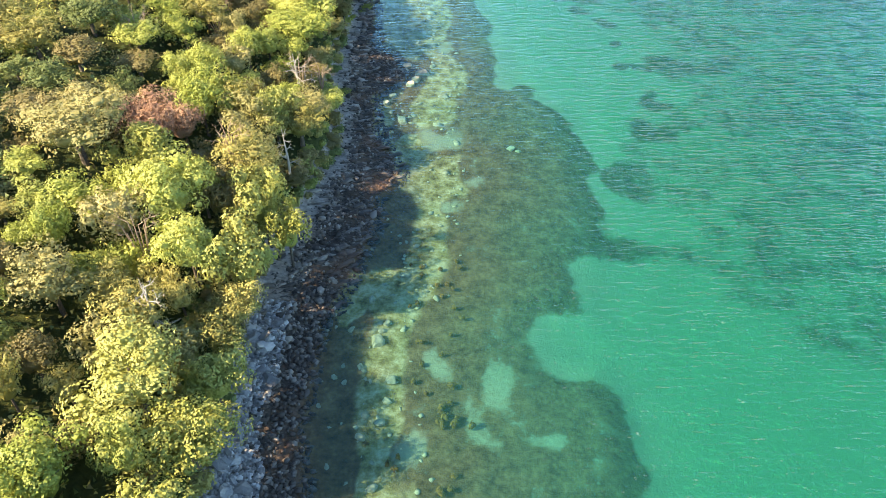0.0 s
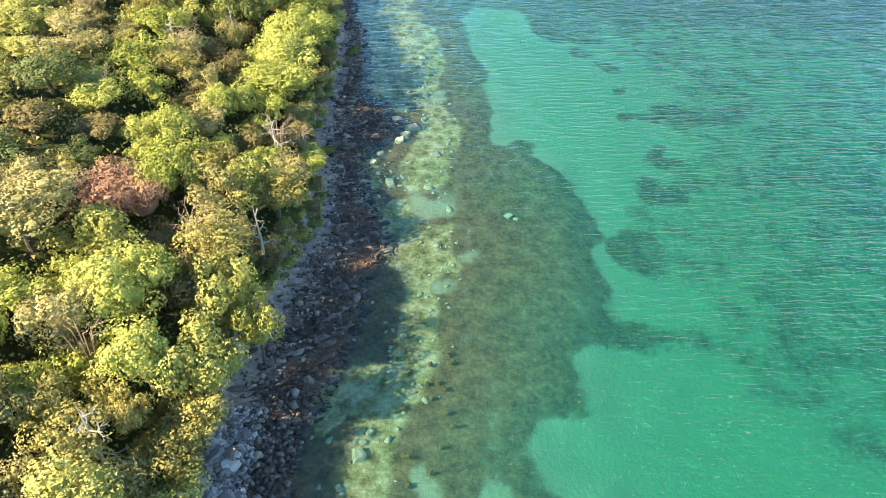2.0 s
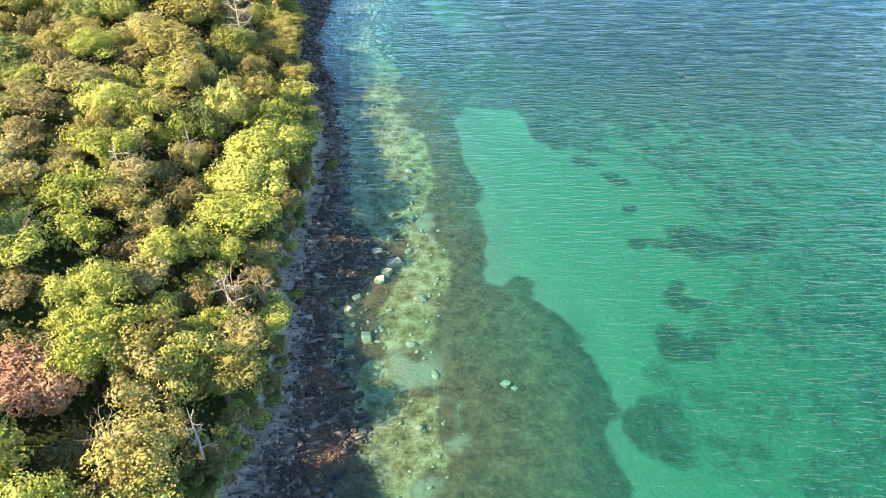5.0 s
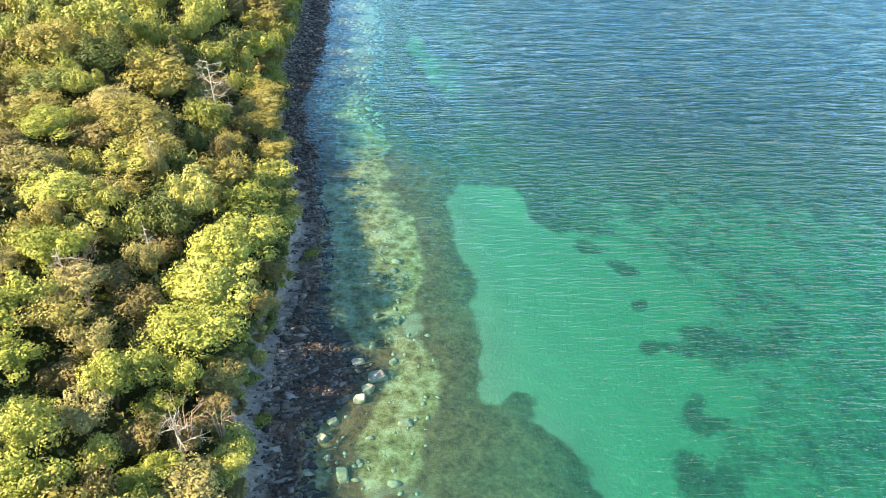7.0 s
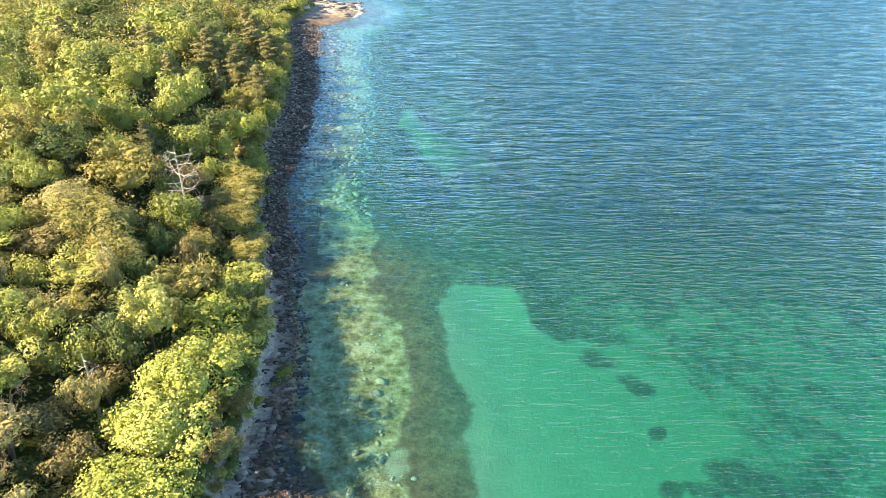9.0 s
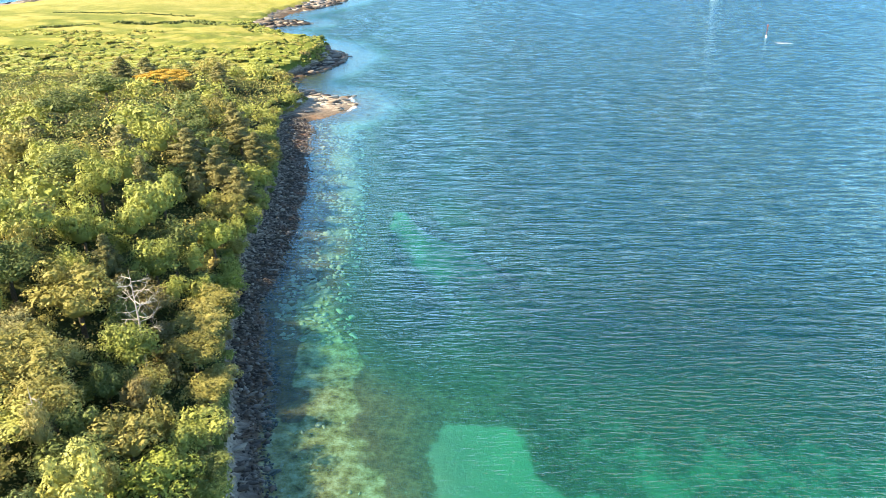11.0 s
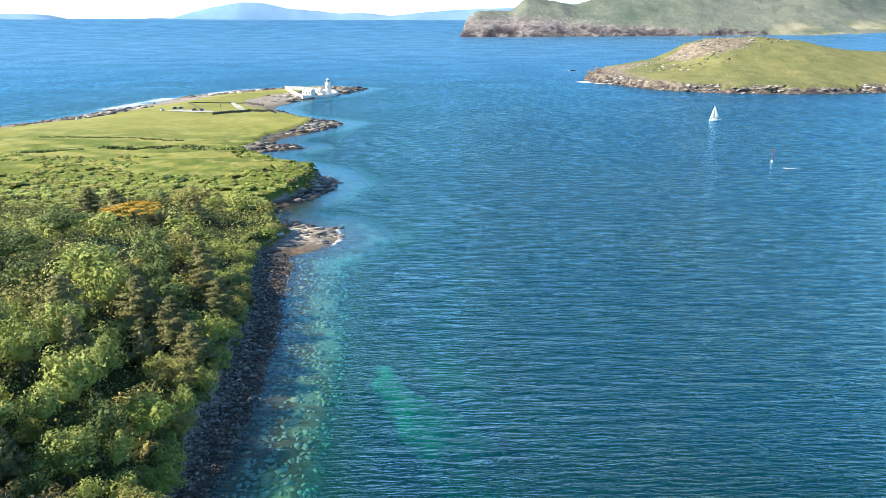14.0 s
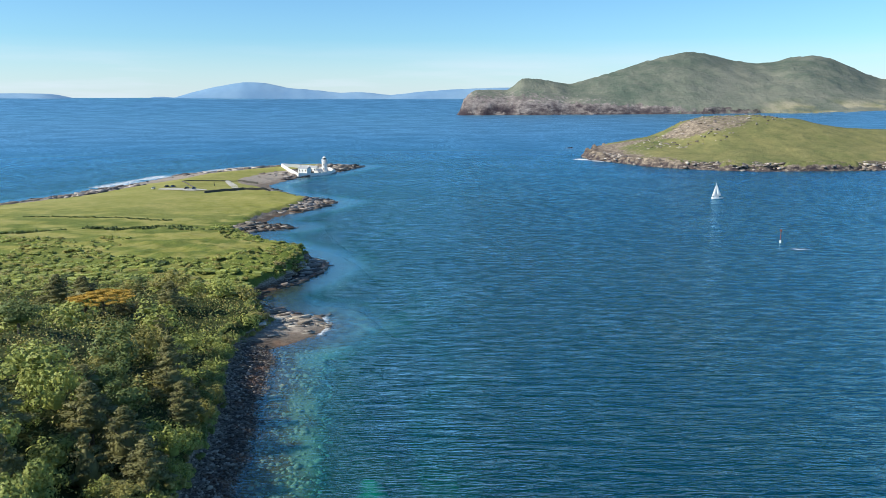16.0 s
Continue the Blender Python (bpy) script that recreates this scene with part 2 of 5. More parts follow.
def water_material():
    """Clear sea: gloss by Fresnel over a skin that lets the bed through, tinted by the depth below."""
    n = Nodes("sea_water")
    pos = n.spot()
    d = n.attr("depth")

    def fade(k):
        return n.math("POWER", 2.71828, n.math("MULTIPLY", d, -k))

    clear = n.add("CombineColor", Red=fade(0.48), Green=fade(0.070), Blue=fade(0.120)).outputs[0]
    thick = n.span(d, 0.0, 14.0)
    milk = n.mix(thick, (0.004, 0.030, 0.025), (0.002, 0.022, 0.039))
    milk = n.mix(n.span(d, 14.0, 34.0), milk, (0.001, 0.050, 0.120))
    milk = n.mix(n.span(d, 0.0, 2.0), (0.002, 0.004, 0.004), milk)
    # ripples: short crests across the wind, a longer swell under them
    p1 = n.stretch(pos, (0.24, 1.0, 1), (0, 0, radians(-7)))
    def ridge(v):
        return n.math("SUBTRACT", 1.0, n.math("MULTIPLY", n.math("ABSOLUTE", n.math("SUBTRACT", v, 0.5)), 2.4))

    swell = ridge(n.noise(n.stretch(pos, (0.20, 1.0, 1), (0, 0, radians(-4))), 0.27, 2, 0.45))
    w1 = ridge(n.noise(p1, 0.8, 3, 0.5))
    w2 = n.noise(n.stretch(pos, (0.5, 1.0, 1), (0, 0, radians(-20))), 2.8, 3, 0.55)
    gust = n.noise(pos, 0.012, 3)
    away = n.add("VectorMath", Vector=pos)
    away.operation = "LENGTH"
    away = away.outputs["Value"]
    h = n.math("ADD", n.math("MULTIPLY", swell, n.span(d, 4.0, 11.0, 0.35, 1.5)), n.math("ADD", w1, n.math("MULTIPLY", w2, 0.28)))
    amp = n.math("MULTIPLY", n.span(d, 0.8, 6.0, 0.35, 1.05), n.math("MULTIPLY", n.span(gust, 0.3, 0.7, 0.7, 1.1), n.span(away, 500.0, 2200.0, 1.0, 0.2)))
    nrm = n.bump(n.math("MULTIPLY", h, amp), 1.0, 0.42)
    fres = n.add("Fresnel", IOR=1.33, Normal=nrm).outputs[0]
    # a ruffled sea mirrors far less at a grazing look than a flat one
    # noise streaks paint the bright and dark lines of far ripples into the mirror
    streak = n.noise(n.stretch(pos, (0.36, 1.0, 1), (0, 0, radians(-8))), 0.34, 5, 0.66)
    graze = n.math("MULTIPLY", n.span(fres, 0.06, 0.3), n.span(d, 4.0, 11.0))
    ruffle = n.mix(graze, (1, 1, 1), n.math("MULTIPLY", n.span(streak, 0.36, 0.66, 0.6, 1.38), n.span(gust, 0.35, 0.65, 0.85, 1.15)))
    fres = n.math("MULTIPLY", n.math("MINIMUM", n.math("MULTIPLY", fres, n.span(fres, 0.04, 0.2, 0.8, 2.25)), 0.62), ruffle)
    # gloss tinted blue, the colour of the higher sky put into the mirror
    gloss = n.add("BsdfGlossy", Color=(0.57, 0.88, 1, 1), Roughness=n.span(away, 300.0, 1800.0, 0.13, 0.36), Normal=nrm).outputs[0]
    deep = n.add("BsdfDiffuse", Color=milk).outputs[0]
    see = n.add("BsdfTransparent", Color=clear).outputs[0]
    body = n.add("AddShader")
    n.t.links.new(see, body.inputs[0])
    n.t.links.new(deep, body.inputs[1])
    top = n.add("MixShader", Fac=fres)
    n.t.links.new(body.outputs[0], top.inputs[1])
    n.t.links.new(gloss, top.inputs[2])
    # foam: breaking water on the ledges, and thin broken crests
    fo = n.noise(n.stretch(pos, (0.6, 1.5, 1)), 0.5, 6, 0.7)
    crest = n.math("MULTIPLY", n.span(w1, 0.95, 0.99), n.math("MULTIPLY", n.span(w2, 0.56, 0.68), n.span(swell, 0.6, 0.9)))
    crest = n.math("MULTIPLY", crest, n.span(d, 0.5, 2.0, 0.0, 0.09))
    foam = n.math("MAXIMUM", n.span(n.math("ADD", n.attr("foam"), n.math("MULTIPLY", n.math("SUBTRACT", fo, 0.5), 1.4)), 0.45, 0.8, 0.0, 0.8), crest)
    white = n.add("BsdfDiffuse", Color=(0.8, 0.82, 0.82, 1)).outputs[0]
    end = n.add("MixShader", Fac=foam)
    n.t.links.new(top.outputs[0], end.inputs[1])
    n.t.links.new(white, end.inputs[2])
    return n.done(end.outputs[0])


def hill_material(name, grass_a, grass_b, rock_a, rock_b, size, cliff):
    n = Nodes(name)
    pos = n.spot()
    big, mid, fine = n.noise(pos, 0.6 / size, 4), n.noise(pos, 3.0 / size, 6, 0.65), n.noise(pos, 14.0 / size, 5, 0.7)
    grass = n.ramp(n.math("ADD", n.math("MULTIPLY", big, 0.35), n.math("ADD", n.math("MULTIPLY", mid, 0.4), n.math("MULTIPLY", fine, 0.25))), (0.38, grass_a), (0.62, grass_b))
    crag = n.noise(n.stretch(pos, (0.6, 0.6, 1.3)), 9.0 / size, 5, 0.75)
    rock = n.ramp(n.math("ADD", n.math("MULTIPLY", crag, 0.6), n.math("MULTIPLY", fine, 0.4)), (0.38, rock_a), (0.62, rock_b))
    rock = n.mix(n.math("MULTIPLY", n.attr("dark"), n.span(crag, 0.72, 0.42)), rock, (0.045, 0.035, 0.042))
    up = n.add("SeparateXYZ", Vector=n.add("NewGeometry").outputs["Normal"]).outputs["Z"]
    f = n.math("ADD", n.attr("rock"), n.math("ADD", n.math("MULTIPLY", n.math("SUBTRACT", cliff, up), 1.2), n.math("MULTIPLY", n.math("SUBTRACT", fine, 0.55), 1.5)))
    col = n.mix(n.span(f, 0.2, 0.45), grass, rock)
    col = n.mix(n.attr("field"), col, n.ramp(mid, (0.4, (0.22, 0.22, 0.11)), (0.6, (0.42, 0.37, 0.25))))
    return n.done(n.principled(col, 0.95, n.bump(n.math("ADD", mid, fine), 0.6, size * 0.035), spec=0.1))


def plain_material(name, color, rough=0.6, wear=0.12, scale=3.0, metal=0.0):
    n = Nodes(name)
    f = n.noise(n.place(), scale, 5, 0.6)
    worn = tuple(c * (1 - 2.2 * wear) for c in color)
    return n.done(n.principled(n.ramp(f, (0.3, worn), (0.6, color)), rough, n.bump(f, 0.15, 0.02), metal=metal))


def glass_material():
    n = Nodes("window_glass")
    return n.done(n.principled((0.02, 0.025, 0.03), 0.08, spec=0.6))


WHITE = plain_material("white_render", (0.82, 0.81, 0.78), 0.7)
SLATE = plain_material("roof_slate", (0.42, 0.42, 0.43), 0.6)
GLASS = glass_material()
SAIL = plain_material("sailcloth", (0.82, 0.82, 0.80), 0.6, 0.03)
PAINT_RED = plain_material("red_paint", (0.16, 0.05, 0.04), 0.6)
PAINT_DARK = plain_material("dark_paint", (0.03, 0.035, 0.04), 0.4)
ALLOY = plain_material("alloy", (0.55, 0.56, 0.57), 0.35, 0.05, 3.0, 0.8)
WALLSTONE = plain_material("dry_stone", (0.13, 0.12, 0.10), 0.95, 0.25, 1.2)
GRAVEL = plain_material("pale_gravel", (0.50, 0.47, 0.40), 0.95, 0.15, 0.4)
TWIGS = plain_material("bare_twigs", (0.36, 0.27, 0.20), 0.9, 0.18, 2.0)
BARK, DEADWOOD, GROUND, WATER = bark_material(), deadwood_material(), ground_material(), water_material()


# ---------------------------------------------------------------- small tools
def mesh_from(name, verts, faces, material=None, smooth=False):
    me = bpy.data.meshes.new(name)
    me.from_pydata([tuple(map(float, v)) for v in verts], [], [tuple(map(int, f)) for f in faces])
    if material:
        me.materials.append(material)
    if smooth:
        me.shade_smooth()
    return me


def fast_mesh(name, verts, faces, material, smooth=False):
    """A mesh of equal-sided faces from arrays."""
    faces = np.asarray(faces, dtype=np.int32)
    n, k = faces.shape
    me = bpy.data.meshes.new(name)
    me.vertices.add(len(verts))
    me.vertices.foreach_set("co", np.asarray(verts, dtype=np.float32).ravel())
    me.loops.add(n * k)
    me.loops.foreach_set("vertex_index", faces.ravel())
    me.polygons.add(n)
    me.polygons.foreach_set("loop_start", np.arange(0, n * k, k, dtype=np.int32))
    me.polygons.foreach_set("loop_total", np.full(n, k, dtype=np.int32))
    me.update(calc_edges=True)
    me.materials.append(material)
    if smooth:
        me.shade_smooth()
    return me


def part(name, bm, material, parent=None, label=""):
    """Links a bmesh or a mesh as one object under a thing or a part."""
    if isinstance(bm, bmesh.types.BMesh):
        me = bpy.data.meshes.new(name)
        bm.to_mesh(me)
        bm.free()
        me.materials.append(material)
    else:
        me = bm
    ob = new(name, me)
    ob.parent = parent
    return tagged(ob, label) if label else ob


def box(bm, size, at=(0, 0, 0), bevel=0.0, turn=0.0):
    r = bmesh.ops.create_cube(bm, size=1.0, matrix=Matrix.Translation(at) @ Matrix.Rotation(turn, 4, "Z") @ Matrix.Diagonal((*size, 1)))
    if bevel:
        bmesh.ops.bevel(bm, geom=list({e for v in r["verts"] for e in v.link_edges}), offset=bevel, segments=1, affect="EDGES")
    return bm


def rod(bm, a, b, ra, rb, sides=8):
    a, b = Vector(a), Vector(b)
    m = Matrix.Translation((a + b) / 2) @ (b - a).to_track_quat("Z", "Y").to_matrix().to_4x4()
    bmesh.ops.create_cone(bm, cap_ends=True, segments=sides, radius1=ra, radius2=max(rb, 0.004), depth=(b - a).length, matrix=m)
    return bm


def lattice(ix, iy, seed):
    h = (ix * 374761393 + iy * 668265263 + seed * 974634777) & 0xFFFFFFFF
    h = ((h ^ (h >> 13)) * 1274126177) & 0xFFFFFFFF
    return ((h ^ (h >> 16)) & 0xFFFF) / 65535.0


def value_noise(x, y, seed=0):
    x, y = np.asarray(x, dtype=float), np.asarray(y, dtype=float)
    ix, iy = np.floor(x).astype(np.int64), np.floor(y).astype(np.int64)
    fx, fy = x - ix, y - iy
    fx, fy = fx * fx * (3 - 2 * fx), fy * fy * (3 - 2 * fy)
    a, b = lattice(ix, iy, seed), lattice(ix + 1, iy, seed)
    c, d = lattice(ix, iy + 1, seed), lattice(ix + 1, iy + 1, seed)
    return (a * (1 - fx) + b * fx) * (1 - fy) + (c * (1 - fx) + d * fx) * fy


def fbm(x, y, seed=0, octaves=4):
    s, a = 0.0, 0.5
    for o in range(octaves):
        s = s + a * value_noise(np.asarray(x) * 2 ** o, np.asarray(y) * 2 ** o, seed + o)
        a *= 0.5
    return s / (1 - 0.5 ** octaves)


def step(a, b, v):
    t = np.clip((np.asarray(v, dtype=float) - a) / (b - a), 0, 1)
    return t * t * (3 - 2 * t)


# ---------------------------------------------------------------- the plan: coast, heights, sea bed
EAST = [(-15, -400), (-15, 20), (-15, 42), (-16, 55), (-16, 66), (-11.5, 79), (-10.5, 90), (-6.5, 98), (-11, 106), (-12.5, 119), (-7.5, 126.5), (-10.5, 135), (-14.5, 140),
        (-14.5, 150), (-15, 160), (-17, 170), (-19, 182), (-22, 196), (-27, 216), (-26.5, 235), (-26.5, 250), (-28.5, 284), (-32, 309), (-34, 330), (-37, 343)]
# the foot of the wooded bank along the east shore
BANK = [(-22.5, 20), (-22.5, 41), (-24.5, 60), (-21.5, 78), (-18.6, 93), (-17.6, 103), (-18, 112), (-19.5, 128), (-19.5, 147), (-19.3, 162), (-24, 183), (-27, 195), (-31.5, 218), (-33, 236), (-35, 256), (-36.5, 278), (-38.5, 295), (-42.5, 316), (-47, 345)]
POINTS = [(-31, 349), (-25, 358), (-23, 368), (-27, 378), (-39, 381), (-49, 392), (-53, 408), (-47, 418), (-40, 438), (-37, 455), (-47, 477), (-60, 492),
          (-72, 505), (-86, 530), (-90, 543), (-70, 552), (-68, 557), (-88, 566), (-86, 592), (-67, 630), (-56, 662), (-80, 682), (-103, 706), (-126, 760)]
WEST = [(-113, 825), (-88, 862), (-64, 940), (-110, 968), (-150, 950), (-185, 905), (-225, 850), (-240, 780), (-262, 690), (-288, 650), (-340, 560),
        (-430, 400), (-520, 150), (-560, -400)]
COAST = np.array(EAST + POINTS + WEST, dtype=float)


def inland(x, y):
    """Metres from the waterline: positive on land, negative at sea."""
    x, y = np.asarray(x, dtype=float), np.asarray(y, dtype=float)
    x = x + 2.6 * (fbm(x * 0.12, y * 0.12, 11, 3) - 0.5)
    y = y + 5.0 * (fbm(x * 0.10, y * 0.10, 17, 3) - 0.5)
    best = np.full(x.shape, 1e9)
    inside = np.zeros(x.shape, dtype=bool)
    for (ax, ay), (bx, by) in zip(COAST, np.roll(COAST, -1, axis=0)):
        dx, dy = bx - ax, by - ay
        t = np.clip(((x - ax) * dx + (y - ay) * dy) / (dx * dx + dy * dy), 0, 1)
        best = np.minimum(best, (x - ax - t * dx) ** 2 + (y - ay - t * dy) ** 2)
        if ay != by:
            inside ^= ((ay > y) != (by > y)) & (x < (bx - ax) * (y - ay) / (by - ay) + ax)
    return np.where(inside, 1, -1) * np.sqrt(best)


def hump(x, y, cx, cy, r):
    return np.exp(-((np.asarray(x) - cx) ** 2 + (np.asarray(y) - cy) ** 2) / (r * r))


def shore_width(x, y, s=None):
    """How far the bare rock reaches inland."""
    x, y = np.asarray(x, dtype=float), np.asarray(y, dtype=float)
    w = 6.0 + 0 * x
    w = w - 2.6 * step(374, 388, y) * step(540, 505, y) + 13 * hump(x, y, -34, 366, 16) + 3 * hump(x, y, -40, 455, 14) + 5 * hump(x, y, -80, 552, 18) + 10 * hump(x, y, -68, 655, 30)
    w = w + 4 * hump(x, y, -110, 720, 40) + 26 * step(725, 790, y) * step(-230, -190, x) + 20 * step(500, 600, y) * step(-185, -225, x)
    foot = np.interp(y, [p[1] for p in BANK], [p[0] for p in BANK]) + 3.6 * (fbm(y * 0.09, x * 0.05, 13, 4) - 0.5)
    near = np.clip((inland(x, y) if s is None else s) - (foot - x), 2.0, 16.0)
    east = step(352, 338, y) * step(-150, -120, x)
    return near * east + w * (1 - east)


def height(x, y):
    x, y = np.asarray(x, dtype=float), np.asarray(y, dtype=float)
    s = inland(x, y)
    w = shore_width(x, y, s)
    rough = fbm(x * 0.45, y * 0.45, 5, 4) - 0.5
    ledge = fbm(x * 0.10 + y * 0.05, y * 0.55 - x * 0.22, 23, 4) - 0.5
    far = step(335, 370, y)
    beach = np.minimum(0.24, 1.9 / w) * np.clip(s, 0, w) + (0.45 * rough + (far * 1.0 + 1.1 * step(64, 72, y)) * ledge) * step(0, 3, s) * step(w + 5, w, s)
    bank = (1 + 1.1 * ledge * step(340, 370, y)) * (3.6 - 1.6 * step(480, 560, y) + 3.0 * hump(x, y, -48, 440, 26)) * step(w - 0.5, w + 3.2, s)
    rise = (11.0 - 7.0 * step(290, 360, y)) * step(w + 2, w + 42, s) * (1 - 0.55 * step(330, 520, y)) + 1.6 * (fbm(x * 0.03, y * 0.03, 31, 3) - 0.5) * step(w, w + 10, s)
    land = 0.05 + beach + bank + rise
    # the outer shore slopes gently down to the open sea
    q = np.maximum(step(-95, -190, x) * step(430, 600, y), step(700, 770, y))
    land = land * (1 - q) + q * (0.3 + 0.085 * np.clip(s, 0, 75) + 1.2 * (rough + ledge) * step(0, 3, s) * step(45, 20, s))
    if (s > 0).all():
        return land
    d = np.clip(-s, 0, None)
    bed = -(1.8 * (1 - np.exp(-d / 8.0)) + 3.2 * step(9, 50, d) + 1.6 * step(38, 75, d) * step(62, 95, y) + 9 * step(45, 240, d) + 30 * step(230, 700, d))
    bed = bed * (1 - 0.35 * step(205, 230, y) * step(22, 13, d)) - 13.0 * step(178, 245, y) * step(13, 34, d)
    # kelp reaches up from the bed
    sand = bare_sand(x, y, 6.0)
    bed = bed * (1 - 0.42 * (1 - sand) * step(2, 8, d) * step(26, 18, x) * step(205, 185, y)) + 0.5 * rough * step(0, 4, d) * step(40, 20, d)
    bed = bed + 8.5 * sand * step(236, 250, y) * step(-6, -10, bed)
    return np.where(s > 0, land, bed - 0.02)


# weed clumps on the sand and small bare spots in the weed: x, y, half-width, half-length, turn in degrees
SPOTS = [(15, 126, 2.4, 2.0, 0), (34.9, 138, 2.2, 2.2, 0), (36.1, 148.5, 2, 2, 0), (35.7, 159.5, 3, 2.5, 0), (31, 166, 3, 3, 0), (37, 117, 5, 4, 0), (39, 126, 3, 2, 0), (46, 141, 5, 6, 0), (39, 139, 3, 2, 0),
         (26, 176, 4, 6, 40), (-2, 120, 2, 2, 0), (4, 99, 1.5, 2, 0), (1, 104, 1.6, 1.2, 0), (-1, 110, 1.4, 1.2, 0), (5, 105, 1.3, 1.6, 0), (21, 103, 2, 1.5, 0)]
SAND = [(6.5, 56, 2.2, 4.0, 20), (4, 51, 1.6, 3, 0), (10, 51.5, 2, 1.5, 0), (0, 108, 3.4, 6, 10), (4.5, 98, 2.2, 4.6, 10), (1.5, 91, 1.6, 2.4, 0), (-1, 58, 1.5, 2, 0), (-3, 45, 2, 3, 0), (2, 142, 1.5, 2.4, 0), (-2, 133, 1.6, 2, 0)]
# bare sand between the weed beds, as outlines
LAGOON = [(23.8, 99), (25.2, 103.5), (24.3, 109), (23, 115.5), (17.5, 122), (10, 126), (9.8, 134), (9.2, 142), (10, 152), (6.8, 165), (6.6, 176), (9, 183), (18.6, 183), (20, 176),
          (27, 171.5), (35.5, 165), (44, 156), (47, 141), (44, 128), (37, 123), (36, 114), (31, 110.5)]
STRIP = [(23.8, 99), (31.6, 93), (37.5, 90), (36, 86.5), (29, 85), (23.5, 84.5), (24.2, 90)]
COVE = [(21, 20), (21.2, 43), (22, 49), (21.6, 56), (18.7, 59.3), (14.6, 59.3), (11, 61.6), (8.5, 64.3), (12, 67.7), (17.8, 70), (18.9, 75.4), (17.7, 79), (23, 81.4), (29, 81), (36.5, 77), (37.5, 72),
        (43, 67), (46.5, 60.5), (47.8, 57.7), (52, 60), (60, 60), (80, 50), (90, 20)]
FAR_SAND = [(-3.7, 281), (-3, 268), (2, 254), (11, 251.5), (22, 256), (18, 263.5), (12, 270), (3.6, 275.5)]


def within(x, y, outline):
    """Metres inside an outline (negative outside)."""
    best = np.full(np.shape(x), 1e9)
    inside = np.zeros(np.shape(x), dtype=bool)
    for (ax, ay), (bx, by) in zip(outline, outline[1:] + outline[:1]):
        dx, dy = bx - ax, by - ay
        t = np.clip(((x - ax) * dx + (y - ay) * dy) / (dx * dx + dy * dy), 0, 1)
        best = np.minimum(best, (x - ax - t * dx) ** 2 + (y - ay - t * dy) ** 2)
        if ay != by:
            inside ^= ((ay > y) != (by > y)) & (x < (bx - ax) * (y - ay) / (by - ay) + ax)
    return np.where(inside, 1, -1) * np.sqrt(best)


def bare_sand(x, y, wide=0):
    """1 on open sand, 0 in the weed beds, with ragged edges."""
    ragged = 4.2 * (fbm(x * 0.22, y * 0.22, 203, 4) - 0.5)
    m = np.zeros(np.shape(x))
    for outline, soft in ((LAGOON, 1.8), (STRIP, 1.8), (COVE, 1.8), (FAR_SAND, 3.5)):
        soft = wide or soft + 3.5 * step(26, 36, x)
        m = np.maximum(m, step(-soft, soft, within(x, y, outline) + ragged))
    return m


REEF = [(-8, 48, 3, 12, 0), (-8.5, 64, 3.6, 7, 0), (-6, 94, 5, 12, 0), (-4, 118, 7, 14, 0), (-3, 140, 6, 22, 0), (-8, 165, 7, 22, 8), (-14, 200, 6, 26, 14)]


def patches(x, y, rows):
    m = np.zeros(np.shape(x))
    x, y = x + 7 * (fbm(x * 0.13, y * 0.13, 201, 3) - 0.5), y + 9 * (fbm(x * 0.13, y * 0.13, 207, 3) - 0.5)
    for cx, cy, a, b, turn in rows:
        c, s = math.cos(radians(turn)), math.sin(radians(turn))
        u, v = ((x - cx) * c + (y - cy) * s) / a, (-(x - cx) * s + (y - cy) * c) / b
        m = np.maximum(m, step(1.55, 0.55, np.sqrt(u * u + v * v)))
    return m


def sheet(name, xs, ys, z_of, material):
    gx, gy = np.meshgrid(xs, ys)
    z = z_of(gx, gy)
    nx, ny = len(xs), len(ys)
    i = (np.arange(ny - 1)[:, None] * nx + np.arange(nx - 1)[None, :]).ravel()
    me = fast_mesh(name, np.stack([gx.ravel(), gy.ravel(), z.ravel()], 1), np.stack([i, i + 1, i + nx + 1, i + nx], 1), material, True)
    return me, gx.ravel(), gy.ravel(), z.ravel()


def give(me, name, values):
    me.attributes.new(name, "FLOAT", "POINT").data.foreach_set("value", np.asarray(values, dtype=np.float32))


def grades(*spans):
    """Stations along one axis: (start, end, step) one after another."""
    out = []
    for a, b, s in spans:
        out += list(np.arange(a, b, s))
    return np.array(out + [spans[-1][1]])


